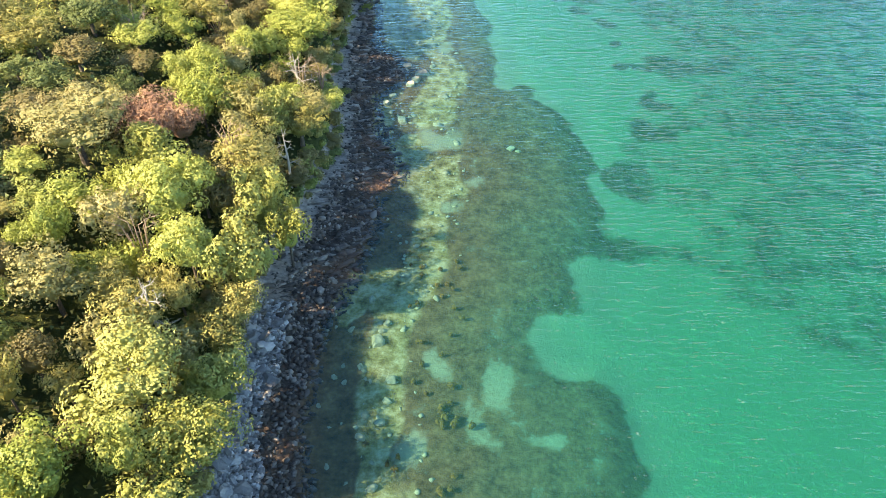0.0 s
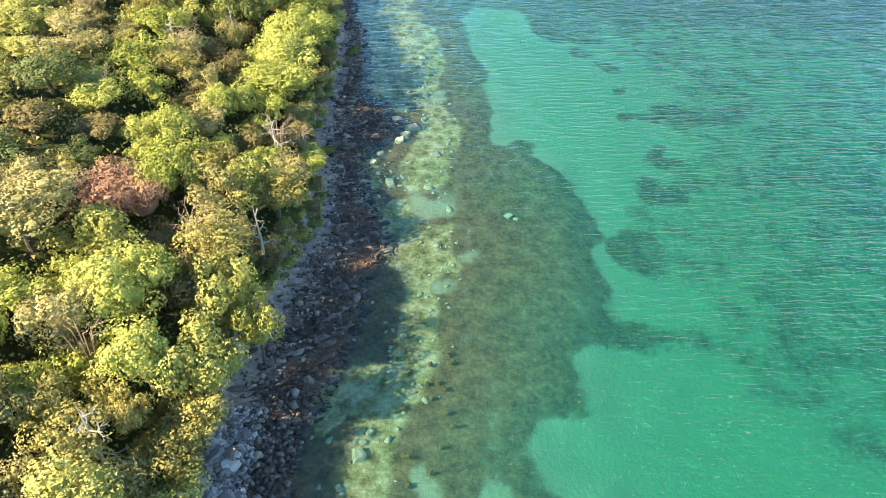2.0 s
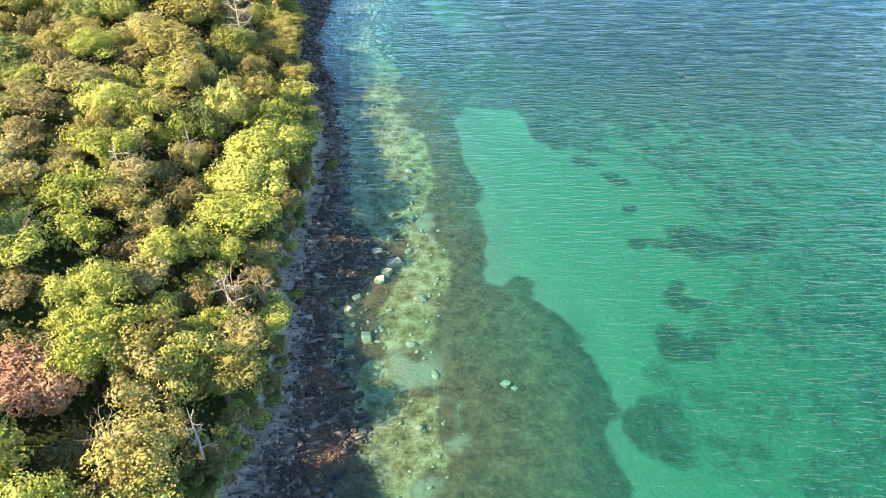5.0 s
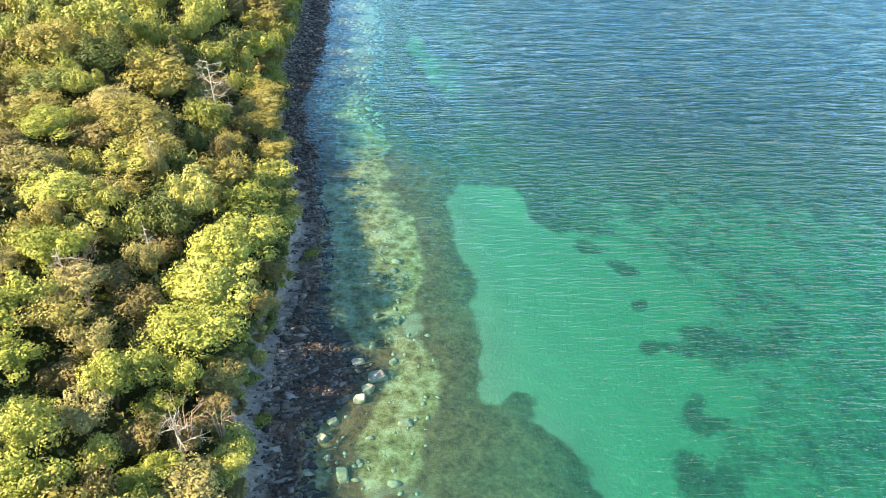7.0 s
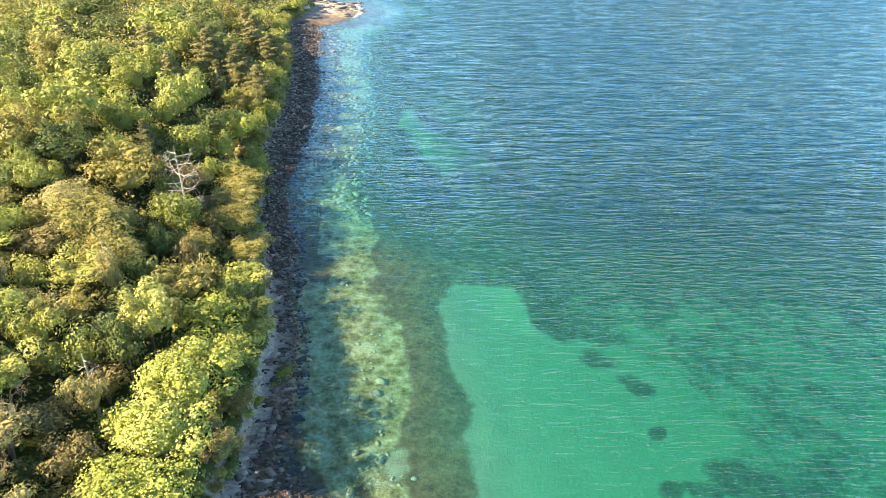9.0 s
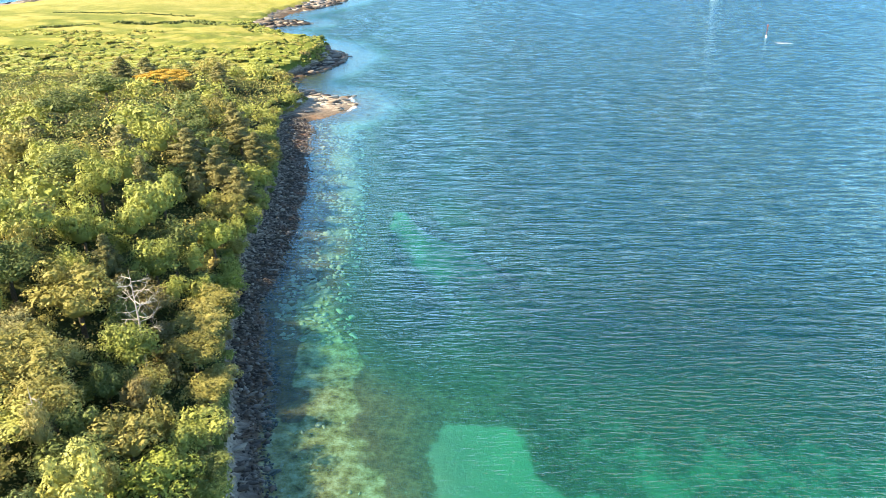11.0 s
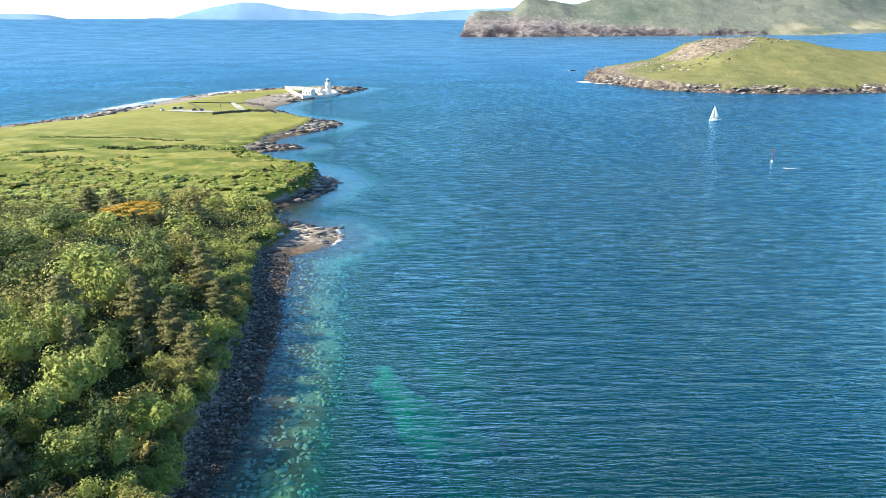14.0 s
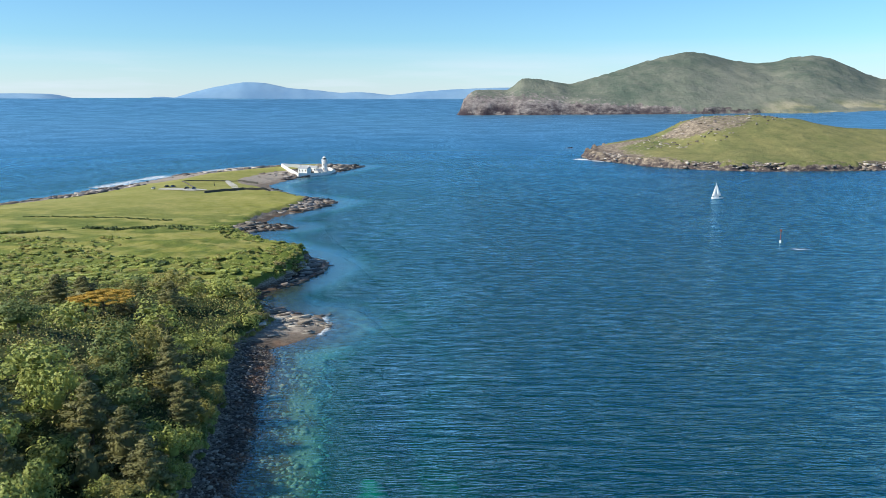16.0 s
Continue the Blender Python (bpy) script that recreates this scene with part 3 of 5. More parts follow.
def build_ground():
    xs = grades((-4800, -900, 650), (-900, -300, 60), (-300, -110, 4.0), (-110, -60, 2.0), (-60, -5, 0.8), (-5, 50, 1.0), (50, 200, 10), (200, 900, 70), (900, 4800, 650))
    ys = grades((-300, 10, 30), (10, 400, 0.9), (400, 720, 2.0), (720, 980, 3.0), (980, 1400, 70), (1400, 4800, 340))
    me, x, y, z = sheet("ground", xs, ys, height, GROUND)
    s, w = inland(x, y), shore_width(x, y)
    rock = step(w + 2.5, w - 0.5, s)
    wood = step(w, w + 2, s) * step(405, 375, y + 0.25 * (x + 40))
    lush = step(w + 26, w + 6, s + 14 * fbm(x * 0.06, y * 0.06, 47, 3)) * step(620, 520, y) + 0.9 * step(0.46, 0.56, fbm(x * 0.08, y * 0.13, 43, 5) + 0.16 * step(480, 400, y)) * step(640, 520, y)
    pale = np.clip(1.2 * hump(x, y, -36, 367, 15) + 0.25 * step(600, 640, y) + 0.4 * step(740, 800, y) + 0.1 * step(430, 460, y) + 0.9 * step(w - 4.0, w - 1.5, s) * step(60, 75, y) * step(190, 170, y), 0, 1)
    give(me, "pale", pale)
    sand = bare_sand(x, y)
    # thick kelp near the shore, thinner weed on the deeper ground further out
    base = 0.86 - 0.38 * step(22, 38, x) * step(200, 170, y) + 0.10 * (fbm(x * 0.05, y * 0.05, 211, 3) - 0.5)
    weed = base * (1 - 0.94 * sand)
    weed = np.maximum(weed, 0.74 * patches(x, y, SPOTS))
    weed = weed * (1 - 0.52 * patches(x, y, SAND) * (1 - 0.7 * patches(x, y, SPOTS)))
    # dark weed by the shore, partly the wood's shade put into the bed
    weed = np.maximum(weed, 0.9 * step(-9, -5, s) * step(0.40, 0.52, fbm(x * 0.16, y * 0.07, 215, 3)))
    strip = (0.45 * step(358, 346, y) + 0.55 * step(0.36, 0.64, fbm(x * 0.13 + 0.06 * y, y * 0.10 - 0.05 * x, 66, 4))) * step(-19, -13, s) * step(-5, -9, s) * step(226, 244, y) * step(396, 382, y) * step(-60, -50, x)
    weed = np.maximum(weed, 0.95 * step(-6.5, -4, s) * step(195, 215, y))
    weed = weed * (1 - 0.62 * strip)
    reef = (1 - 0.7 * strip) * (1 - 0.8 * step(-6.5, -4, s) * step(195, 215, y)) * np.maximum(patches(x, y, REEF) * step(8, 2.0, x + 0.02 * y), step(-15, -9, s) * step(200, 180, y)) * (1 - 0.9 * step(-9, -5, s) * step(0.40, 0.52, fbm(x * 0.16, y * 0.07, 215, 3))) * (1 - 0.75 * patches(x, y, SAND))
    for k, v in (("rock", rock), ("wood", np.clip(wood, 0, 1)), ("lush", np.clip(lush, 0, 1)), ("weed", weed), ("reef", reef)):
        give(me, k, v)
    return tagged(new("ground", me), "coastal ground of woodland soil, meadow, rock ledges and sandy weed-grown sea bed", "ground", kind="structure")


def build_water():
    xs = grades((-4900, -900, 200), (-900, -350, 55), (-350, -120, 6), (-120, -60, 4), (-60, 70, 1.5), (70, 160, 8), (160, 230, 2.5), (230, 900, 35), (900, 4900, 160))
    ys = grades((-4900, -300, 230), (-300, 0, 25), (0, 420, 1.8), (420, 1000, 4.5), (1000, 1400, 25), (1400, 4900, 125))

    def level(x, y):
        # beyond the near sea the surface climbs to the eye's level, as a horizon does
        r = np.hypot(x - 5, y - 60)
        return 67.5 * step(2500, 5000, r) ** 1.2

    me, x, y, z = sheet("water", xs, ys, level, WATER)
    h = height(x, y)
    away = np.hypot(x - 5, y - 60)
    give(me, "depth", np.where(away > 1300, 60.0, np.clip(-h, 0, 60)))
    s = -inland(x, y)
    foam = step(5, 0, s) * step(-1, 0.5, s) * (0.35 * step(330, 370, y)) + step(9, 0, s) * (0.6 * fbm(x * 0.2, y * 0.2, 3, 3) * hump(x, y, -24, 366, 16) + 0.3 * hump(x, y, -36, 456, 12) + 0.4 * hump(x, y, -62, 945, 40))
    foam = foam + (0.25 * step(8, 0, s) + 0.66 * step(0.48, 0.62, fbm(x * 0.025, y * 0.03, 9, 3)) * step(34, 14, s) * step(1, 6, s)) * step(-130, -170, x) * step(300, 500, y)
    foam = foam + 0.75 * hump(x, (y - 489) * 2.0, 184, 0, 8) + 0.5 * hump(x, (y - 490) * 2.5, 172, 0, 4) + 0.95 * hump(x, (y - 1222) * 1.5, 202, 0, 11) + 0.95 * hump(x, y, 181, 1026, 13) + 0.8 * hump(x, y, 196, 1000, 12)
    give(me, "foam", foam)
    return tagged(new("water", me), "clear turquoise to deep blue sea with short wind ripples", "sea", kind="structure")


build_ground()
build_water()


def ground_z(x, y):
    return float(height(np.array([x]), np.array([y]))[0])


# ---------------------------------------------------------------- stones of the shore
def ico(sub=0):
    bm = bmesh.new()
    bmesh.ops.create_icosphere(bm, subdivisions=sub + 1, radius=1.0)
    v = np.array([tuple(p.co) for p in bm.verts])
    f = np.array([[p.index for p in q.verts] for q in bm.faces])
    bm.free()
    return v, f


ICO0, ICO1 = ico(0), ico(1)


def turn_matrix(rng, tilt=0.4):
    a, b, c = rng.uniform(-tilt, tilt), rng.uniform(-tilt, tilt), rng.uniform(0, 6.283)
    return np.array(Euler((a, b, c)).to_matrix())


def stone_shape(rng, size, base=ICO0, flat=0.6, long=1.4, rough=0.38):
    v = base[0] * (1 + rng.uniform(-rough, rough, (len(base[0]), 1)))
    v = v * np.array([long, 1.0, flat]) * size
    return v @ turn_matrix(rng).T


CUBE = np.array([(a, b, c) for a in (-1, 1) for b in (-1, 1) for c in (-1, 1)], dtype=float)
CUBE_FACES = np.array([(0, 1, 3), (0, 3, 2), (4, 6, 7), (4, 7, 5), (0, 4, 5), (0, 5, 1), (2, 3, 7), (2, 7, 6), (1, 5, 7), (1, 7, 3), (0, 2, 6), (0, 6, 4)])


def slab_shape(rng, size, heading):
    """An angular slab of bedrock with broken corners."""
    v = CUBE * (1 + rng.uniform(-0.3, 0.3, (8, 3)))
    v[CUBE[:, 2] > 0, :2] *= rng.uniform(0.6, 0.95)
    m = np.array(Euler((rng.uniform(-.35, .35), rng.uniform(-.2, .2), heading)).to_matrix())
    return (v * np.asarray(size)) @ m.T


def joined(name, pieces, material, label, category, kind="stuff", smooth=False, parent=None):
    """Many loose pieces (verts, faces) as one mesh object."""
    vs, fs, k = [], [], 0
    for v, f in pieces:
        vs.append(v)
        fs.append(np.asarray(f) + k)
        k += len(v)
    me = fast_mesh(name, np.concatenate(vs), np.concatenate(fs), material, smooth)
    ob = new(name, me)
    ob.parent = parent
    return tagged(ob, label, category, kind=kind)


def shore_points(rng, count, y0, y1, s0, s1):
    """Places along the east shore, with their distance from the waterline and the ground's height."""
    y = rng.uniform(y0, y1, count * 4)
    x = np.interp(y, [p[1] for p in EAST + POINTS[:1]], [p[0] for p in EAST + POINTS[:1]]) - rng.uniform(s0 - 2, s1 + 2, count * 4)
    s = inland(x, y)
    ok = (s > s0) & (s < s1) & ((s < shore_width(x, y) + 0.6) | (y > 345) | (s0 > 4))
    x, y, s = x[ok][:count], y[ok][:count], s[ok][:count]
    return x, y, s, height(x, y)


def build_shore():
    rng = np.random.default_rng(4)
    shore = tagged(new("shingle_beach"), "narrow beach of broken grey slate stones below the wooded bank", "beach", kind="structure")
    shapes = [mesh_from("stone", stone_shape(rng, 1.0, ICO1 if i < 4 else ICO0), (ICO1 if i < 4 else ICO0)[1], SHINGLE) for i in range(8)]
    x, y, s, z = shore_points(rng, 290, 38, 66, 3.6, 9.5)
    for i in range(len(x)):
        ob = new("stone", shapes[i % 8])
        k = rng.uniform(0.22, 0.48) if i % 9 else rng.uniform(0.5, 0.9)
        ob.matrix_basis = Matrix.LocRotScale((x[i], y[i], z[i] + 0.1 * k), Euler((rng.uniform(-.4, .4), rng.uniform(-.4, .4), rng.uniform(0, 6.3))), (k, k, k))
        ob.parent = shore
    pieces = []
    x, y, s, z = shore_points(rng, 3600, 20, 68, 3.6, 9.5)
    for i in range(len(x)):
        k = rng.uniform(0.13, 0.36)
        pieces.append((stone_shape(rng, k, flat=rng.uniform(0.4, 0.8), long=rng.uniform(1.0, 1.6)) + (x[i], y[i], z[i] + 0.15 * k), ICO0[1]))
    joined("shingle", pieces, SHINGLE, "bank of broken grey shingle at the foot of the wood", "stones")
    pieces = []
    for y0, y1, count, s0, s1, small, large in ((20, 70, 1500, -1.5, 4.6, 0.10, 0.40), (62, 182, 5200, -2.0, 10.0, 0.08, 0.27), (180, 345, 5200, -2.5, 10.5, 0.13, 0.40), (62, 345, 420, -2, 7.0, 0.30, 0.6)):
        x, y, s, z = shore_points(rng, count, y0, y1, s0, s1)
        bare = (shore_width(x, y) - s < 2.2) & (y > 66) & (y < 180) & (rng.uniform(0, 1, len(x)) < 0.75)
        x, y, s, z = x[~bare], y[~bare], s[~bare], z[~bare]
        for i in range(len(x)):
            k = rng.uniform(small, large)
            pieces.append((stone_shape(rng, k, flat=rng.uniform(0.4, 0.8), long=rng.uniform(1.0, 1.6)) + (x[i], y[i], z[i] + 0.15 * k), ICO0[1]))
    joined("loose_stones", pieces, ROCK, "loose slate stones strewn along the tide line", "stones", parent=None)
    # slabs of bedrock that stick out of the beach, their grain running out to sea
    pieces = []
    x, y, s, z = shore_points(rng, 560, 66, 345, -2.0, 9.0)
    for i in range(len(x)):
        size = np.array([rng.uniform(0.8, 2.4), rng.uniform(0.3, 0.8), rng.uniform(0.12, 0.24)]) * rng.uniform(0.3, 0.7)
        pieces.append((slab_shape(rng, size, radians(rng.uniform(8, 42))) + (x[i], y[i], z[i] - 0.02), CUBE_FACES))
    x, y, s, z = shore_points(rng, 200, 66, 185, -1.5, 7.0)
    for i in range(len(x)):
        size = np.array([rng.uniform(0.7, 1.8), rng.uniform(0.2, 0.5), rng.uniform(0.08, 0.16)])
        pieces.append((slab_shape(rng, size, radians(rng.uniform(14, 36))) + (x[i], y[i], z[i] - 0.06), CUBE_FACES))
    joined("bedrock_slabs", pieces, ROCK, "tilted slabs of dark grey slate bedrock along the shore", "rock")


def build_ledges():
    """Bare rock on the spit and the points further out."""
    rng = np.random.default_rng(8)
    for cx, cy, rx, ry, count, big, turn, mat in ((-35, 366, 13, 11, 110, 1.9, 12, PALE), (-46, 382, 8, 6, 90, 2.4, 20, PALE), (-41, 453, 7, 15, 260, 3.0, 30, CRAG), (-46, 436, 8, 18, 200, 2.8, 30, ROCK),
                                                  (-84, 548, 16, 8, 220, 3.4, 10, ROCK), (-72, 640, 18, 32, 340, 3.6, 20, CRAG), (-108, 712, 14, 26, 90, 3.2, 20, CRAG),
                                                  (-98, 845, 34, 40, 320, 4.2, 25, CRAG), (-70, 915, 26, 32, 240, 4.4, 25, ROCK), (-170, 880, 60, 45, 360, 4.8, 30, CRAG), (-255, 700, 30, 70, 300, 4.6, 60, CRAG)):
        x, y = rng.normal(cx, rx * 0.6, count), rng.normal(cy, ry * 0.6, count)
        s, w, z = inland(x, y), shore_width(x, y), height(x, y)
        pieces = []
        for i in range(count):
            if -2.5 < s[i] < w[i] + 1.5:
                size = np.array([rng.uniform(0.8, 1.8), rng.uniform(0.14, 0.42), rng.uniform(0.12, 0.34)]) * big * rng.uniform(0.25, 0.85)
                pieces.append((slab_shape(rng, size, radians(turn + rng.uniform(-16, 16))) + (x[i], y[i], z[i] + 0.05), CUBE_FACES))
        joined("rock_ledge", pieces, mat, "wave-worn slabs of bare rock at the water's edge", "rock")


# pale boulders on and in the shallows: x, y, half-length
BOULDERS = [(-6, 57, 1.0), (-8, 63, 1.1), (-9.8, 59, 0.6), (-6.4, 54, 0.7), (-7, 51, 0.9), (-9, 49, 0.8), (-7, 66, 0.6), (-7.6, 64.6, 0.6), (-6, 152, 1.1), (-3, 153, 0.9), (-4, 129, 1.6), (-5, 126.6, 1.4),
            (-6, 124.8, 1.2), (0, 121, 1.1), (-7, 113, 1.3), (-9, 121, 0.9), (-10, 118.4, 1.0), (-5, 135, 0.7), (-2, 132, 0.8), (11, 105, 0.8), (12.2, 104.4, 0.6), (-6.6, 131.5, 1.2), (-5, 142, 0.6), (-16, 195, 0.9), (-17, 176, 0.7)]


def build_boulders():
    rng = np.random.default_rng(12)
    for x, y, k in BOULDERS:
        k *= 0.78
        v = slab_shape(rng, np.array([1.0, 0.7, 0.38]) * k * rng.uniform(0.7, 1.1), 0.0)
        bm = bmesh.new()
        bmesh.ops.convex_hull(bm, input=[bm.verts.new(q) for q in np.vstack([v, stone_shape(rng, 0.8 * k, ICO0, 0.5, 1.3, 0.3)])])
        bmesh.ops.bevel(bm, geom=bm.edges[:], offset=0.09 * k, segments=1, affect="EDGES")
        me = bpy.data.meshes.new("boulder")
        bm.to_mesh(me)
        bm.free()
        me.materials.append(BEDSTONE)
        ob = new("boulder", me)
        z = ground_z(x, y)
        ob.location = (x, y, z + 0.12 * k)
        ob.rotation_euler.z = rng.uniform(0, 6.28)
        tagged(ob, "pale weathered boulder lying in the clear shallows", "boulder", "boulders in the shallows")
    pieces = []
    for y0, y1, count, s0, s1 in ((30, 182, 330, -14, -1), (205, 345, 950, -17, -3)):
        x, y, s, z = shore_points(rng, count, y0, y1, s0, s1)
        for i in range(len(x)):
            k = (rng.uniform(0.12, 0.36) if rng.uniform() < 0.93 else rng.uniform(0.4, 0.65)) * (1.0 if y1 < 200 else 1.7)
            pieces.append((stone_shape(rng, k, flat=0.35, rough=0.4) + (x[i], y[i], z[i] + 0.05 * k), ICO0[1]))
    joined("drowned_stones", pieces, BEDSTONE, "small pale stones scattered on the shallow sea bed", "stones")
    # tufts of wrack that reach up to the surface
    pieces = []
    for _ in range(24):
        cx, cy = rng.uniform(-5, 3), rng.uniform(42, 82)
        z = ground_z(cx, cy)
        for _ in range(int(rng.integers(1, 4))):
            c = np.array([cx + rng.normal(0, 0.7), cy + rng.normal(0, 0.7), 0.62 * z])
            q = np.array([rng.uniform(0.2, 0.45), rng.uniform(0.2, 0.45), -0.33 * z])
            pieces.append((BALL1[0] * q * 0.8 + c, BALL1[1]))
            pieces.append(leaves_on(rng, c, q, 70, 0.2, 0.4, -0.6, 5))
    joined("seaweed", pieces, WRACK, "orange-brown tufts of wrack growing on the sea bed", "seaweed")
    for x, y, a, b in ((-16.5, 156, 1.6, 3.4), (-17.5, 120, 1.5, 1.6), (-18.5, 149, 0.8, 1.4)):
        v, f = merge([(BALL1[0] * (a * 0.7, b * 0.7, 0.12), BALL1[1])] + [leaves_on(rng, (0, 0, 0.05), (a * q, b * q, 0.22), 130, 0.22, 1.2, -0.1) for q in (0.35, 0.65, 0.9)])
        me = fast_mesh("green_weed", v, f, SLIME)
        ob = new("green_weed", me)
        ob.location = (x, y, ground_z(x, y) + 0.12)
        ob.rotation_euler.z = -0.4
        tagged(ob, "bright yellow-green mat of weed on the shore rock", "seaweed")


# ---------------------------------------------------------------- trees
def quad_ball(n):
    """A ball of quads: a cube cut n by n and blown up."""
    vs, fs = [], []
    g = np.linspace(-1, 1, n + 1)
    for ax in range(3):
        for sgn in (-1, 1):
            k = len(vs)
            for a in g:
                for b in g:
                    p = [0, 0, 0]
                    p[ax], p[(ax + 1) % 3], p[(ax + 2) % 3] = sgn, a * sgn, b
                    vs.append(np.array(p) / np.linalg.norm(p))
            for i in range(n):
                for j in range(n):
                    q = k + i * (n + 1) + j
                    fs.append([q, q + n + 1, q + n + 2, q + 1])
    return np.array(vs), np.array(fs)


def tri_ball(n):
    v, f = quad_ball(n)
    return v, np.concatenate([f[:, [0, 1, 2]], f[:, [0, 2, 3]]])


BALL1, BALL2, BALL4 = tri_ball(1), tri_ball(2), tri_ball(4)


def leaves_on(rng, centre, r, count, size, up=0.15, low=-0.7, lumps=0):
    """Leaf sprays on the skin of a puff, facing outwards."""
    d = rng.normal(size=(count * 2 + 4, 3))
    d /= np.linalg.norm(d, axis=1, keepdims=True)
    d = d[d[:, 2] > low][:count]
    k = len(d)
    swell = rng.uniform(0.85, 1.15, (k, 1))
    if lumps:
        knob = rng.normal(size=(lumps, 3)) + (0, 0, 0.3)
        knob /= np.linalg.norm(knob, axis=1, keepdims=True)
        near = (d @ knob.T).max(axis=1, keepdims=True)
        swell = rng.uniform(0.88, 1.12, (k, 1)) * (0.70 + 0.55 * step(0.70, 0.98, near))
    p = np.asarray(centre) + d * np.asarray(r) * swell
    nrm = d + np.array([0, 0, up]) + rng.normal(0, 0.33, (k, 3))
    nrm /= np.linalg.norm(nrm, axis=1, keepdims=True)
    t = np.cross(nrm, rng.normal(size=(k, 3)))
    t /= np.linalg.norm(t, axis=1, keepdims=True)
    b = np.cross(nrm, t)
    s = size * rng.uniform(0.6, 1.3, (k, 1))
    v = np.stack([p + t * s * 0.8, p - t * s * 0.4 + b * s * 0.55, p - t * s * 0.4 - b * s * 0.55], 1).reshape(-1, 3)
    return v, np.arange(k * 3).reshape(k, 3)


def crown_pieces(rng, radius, tall, lobes, leaves, leaf, form="round", subs=3, core=BALL2, body=BALL4, bulk=1.0):
    """A crown about its own centre: lobes that break up into puffs of leaves."""
    pieces, spots = [], []
    squash = np.array([1, 1, tall / radius])
    if form == "cone":
        n = lobes * subs
        for i in range(n):
            h = (i + 0.5) / n
            a = i * 2.4 + rng.uniform(-0.5, 0.5)
            rr = radius * (1.0 - h) ** 0.75 * rng.uniform(0.3, 0.95)
            spots.append((np.array([rr * math.cos(a), rr * math.sin(a), tall * (h * 2 - 0.95)]), radius * (0.32 - 0.17 * h), np.array([1, 1, 0.45])))
        v = BALL4[0] * np.array([radius * 0.5, radius * 0.5, tall * 0.8])
        v[:, :2] *= np.clip(1.0 - (v[:, 2:] / tall + 0.4) * 0.6, 0.15, 1.2)
        pieces.append((v - (0, 0, tall * 0.15), BALL4[1]))
    elif form == "flat":
        n = lobes * subs
        for i in range(n):
            a, rr = i * 2.4, radius * math.sqrt((i + 0.5) / n) * 0.95
            spots.append((np.array([rr * math.cos(a), rr * math.sin(a), tall * (0.75 - 0.75 * (rr / radius) ** 2 + rng.uniform(-0.2, 0.2))]), radius * rng.uniform(0.13, 0.22), np.array([1, 1, 0.4])))
    else:
        v = body[0] * radius * squash * 0.44 * (1 + rng.uniform(-0.2, 0.2, (len(body[0]), 1)))
        pieces.append((v - (0, 0, 0.26 * tall), body[1]))
        for i in range(lobes):
            h = 0.96 - 1.25 * (i + 0.4) / lobes
            a = i * 2.39996 + rng.uniform(-0.4, 0.4)
            q = math.sqrt(max(0, 1 - h * h))
            way = np.array([q * math.cos(a), q * math.sin(a), h])
            c, r = way * radius * squash * rng.uniform(0.32, 0.95), radius * rng.uniform(0.20, 0.43) * bulk
            c = c + rng.normal(0, 0.07, 3) * radius
            pieces.append((core[0] * r * 0.34 * (1 + rng.uniform(-0.15, 0.15, (len(core[0]), 1))) + c, core[1]))
            spots.append((c, r, np.array([1, 1, rng.uniform(0.75, 1.25)])))
    area = sum(r * r for _, r, _ in spots)
    for c, r, flat in spots:
        if form != "round":
            pieces.append((BALL1[0] * flat * r * 0.7 + c, BALL1[1]))
        pieces.append(leaves_on(rng, c, flat * r, int(leaves * r * r / area), leaf, lumps=9 if form == "round" else 0))
    return pieces


def merge(pieces):
    vs, fs, k = [], [], 0
    for v, f in pieces:
        vs.append(v)
        fs.append(np.asarray(f) + k)
        k += len(v)
    return np.concatenate(vs), np.concatenate(fs)


def trunk_mesh(rng, tall, girth, spread, limbs=6, material=None):
    bm = bmesh.new()
    rod(bm, (0, 0, -0.6), (0.1, 0.05, tall * 0.45), girth * 1.25, girth * 0.85, 9)
    rod(bm, (0.1, 0.05, tall * 0.44), (0.0, 0.2, tall * 0.86), girth * 0.85, girth * 0.3, 8)
    for i in range(limbs):
        a, h = i * 2.4 + rng.uniform(-0.4, 0.4), tall * rng.uniform(0.35, 0.6)
        r = spread * rng.uniform(0.5, 0.75)
        mid = (0.5 * r * math.cos(a), 0.5 * r * math.sin(a), h + tall * 0.14)
        rod(bm, (0.08, 0.05, h), mid, girth * 0.42, girth * 0.28, 6)
        rod(bm, mid, (r * math.cos(a + 0.2), r * math.sin(a + 0.2), h + tall * 0.32), girth * 0.28, girth * 0.07, 6)
    return bm


KINDS = {  # form, crown radius, crown half-height, lobes, leaf sprays, spray size
    "bright": ("round", 4.0, 3.6, 16, 4300, 0.245), "yellow": ("round", 4.0, 3.5, 16, 4300, 0.24), "olive": ("round", 4.0, 4.0, 17, 4200, 0.225),
    "khaki": ("round", 4.0, 4.2, 16, 3900, 0.22), "brown": ("round", 3.2, 3.0, 14, 3300, 0.195), "dark": ("round", 4.0, 3.8, 15, 3900, 0.25), "green": ("round", 4.0, 3.6, 15, 3900, 0.245),
    "rust": ("round", 3.6, 2.6, 13, 3600, 0.20), "orange": ("flat", 5.0, 2.6, 14, 3900, 0.25), "conifer": ("cone", 3.8, 5.0, 16, 3900, 0.26),
}
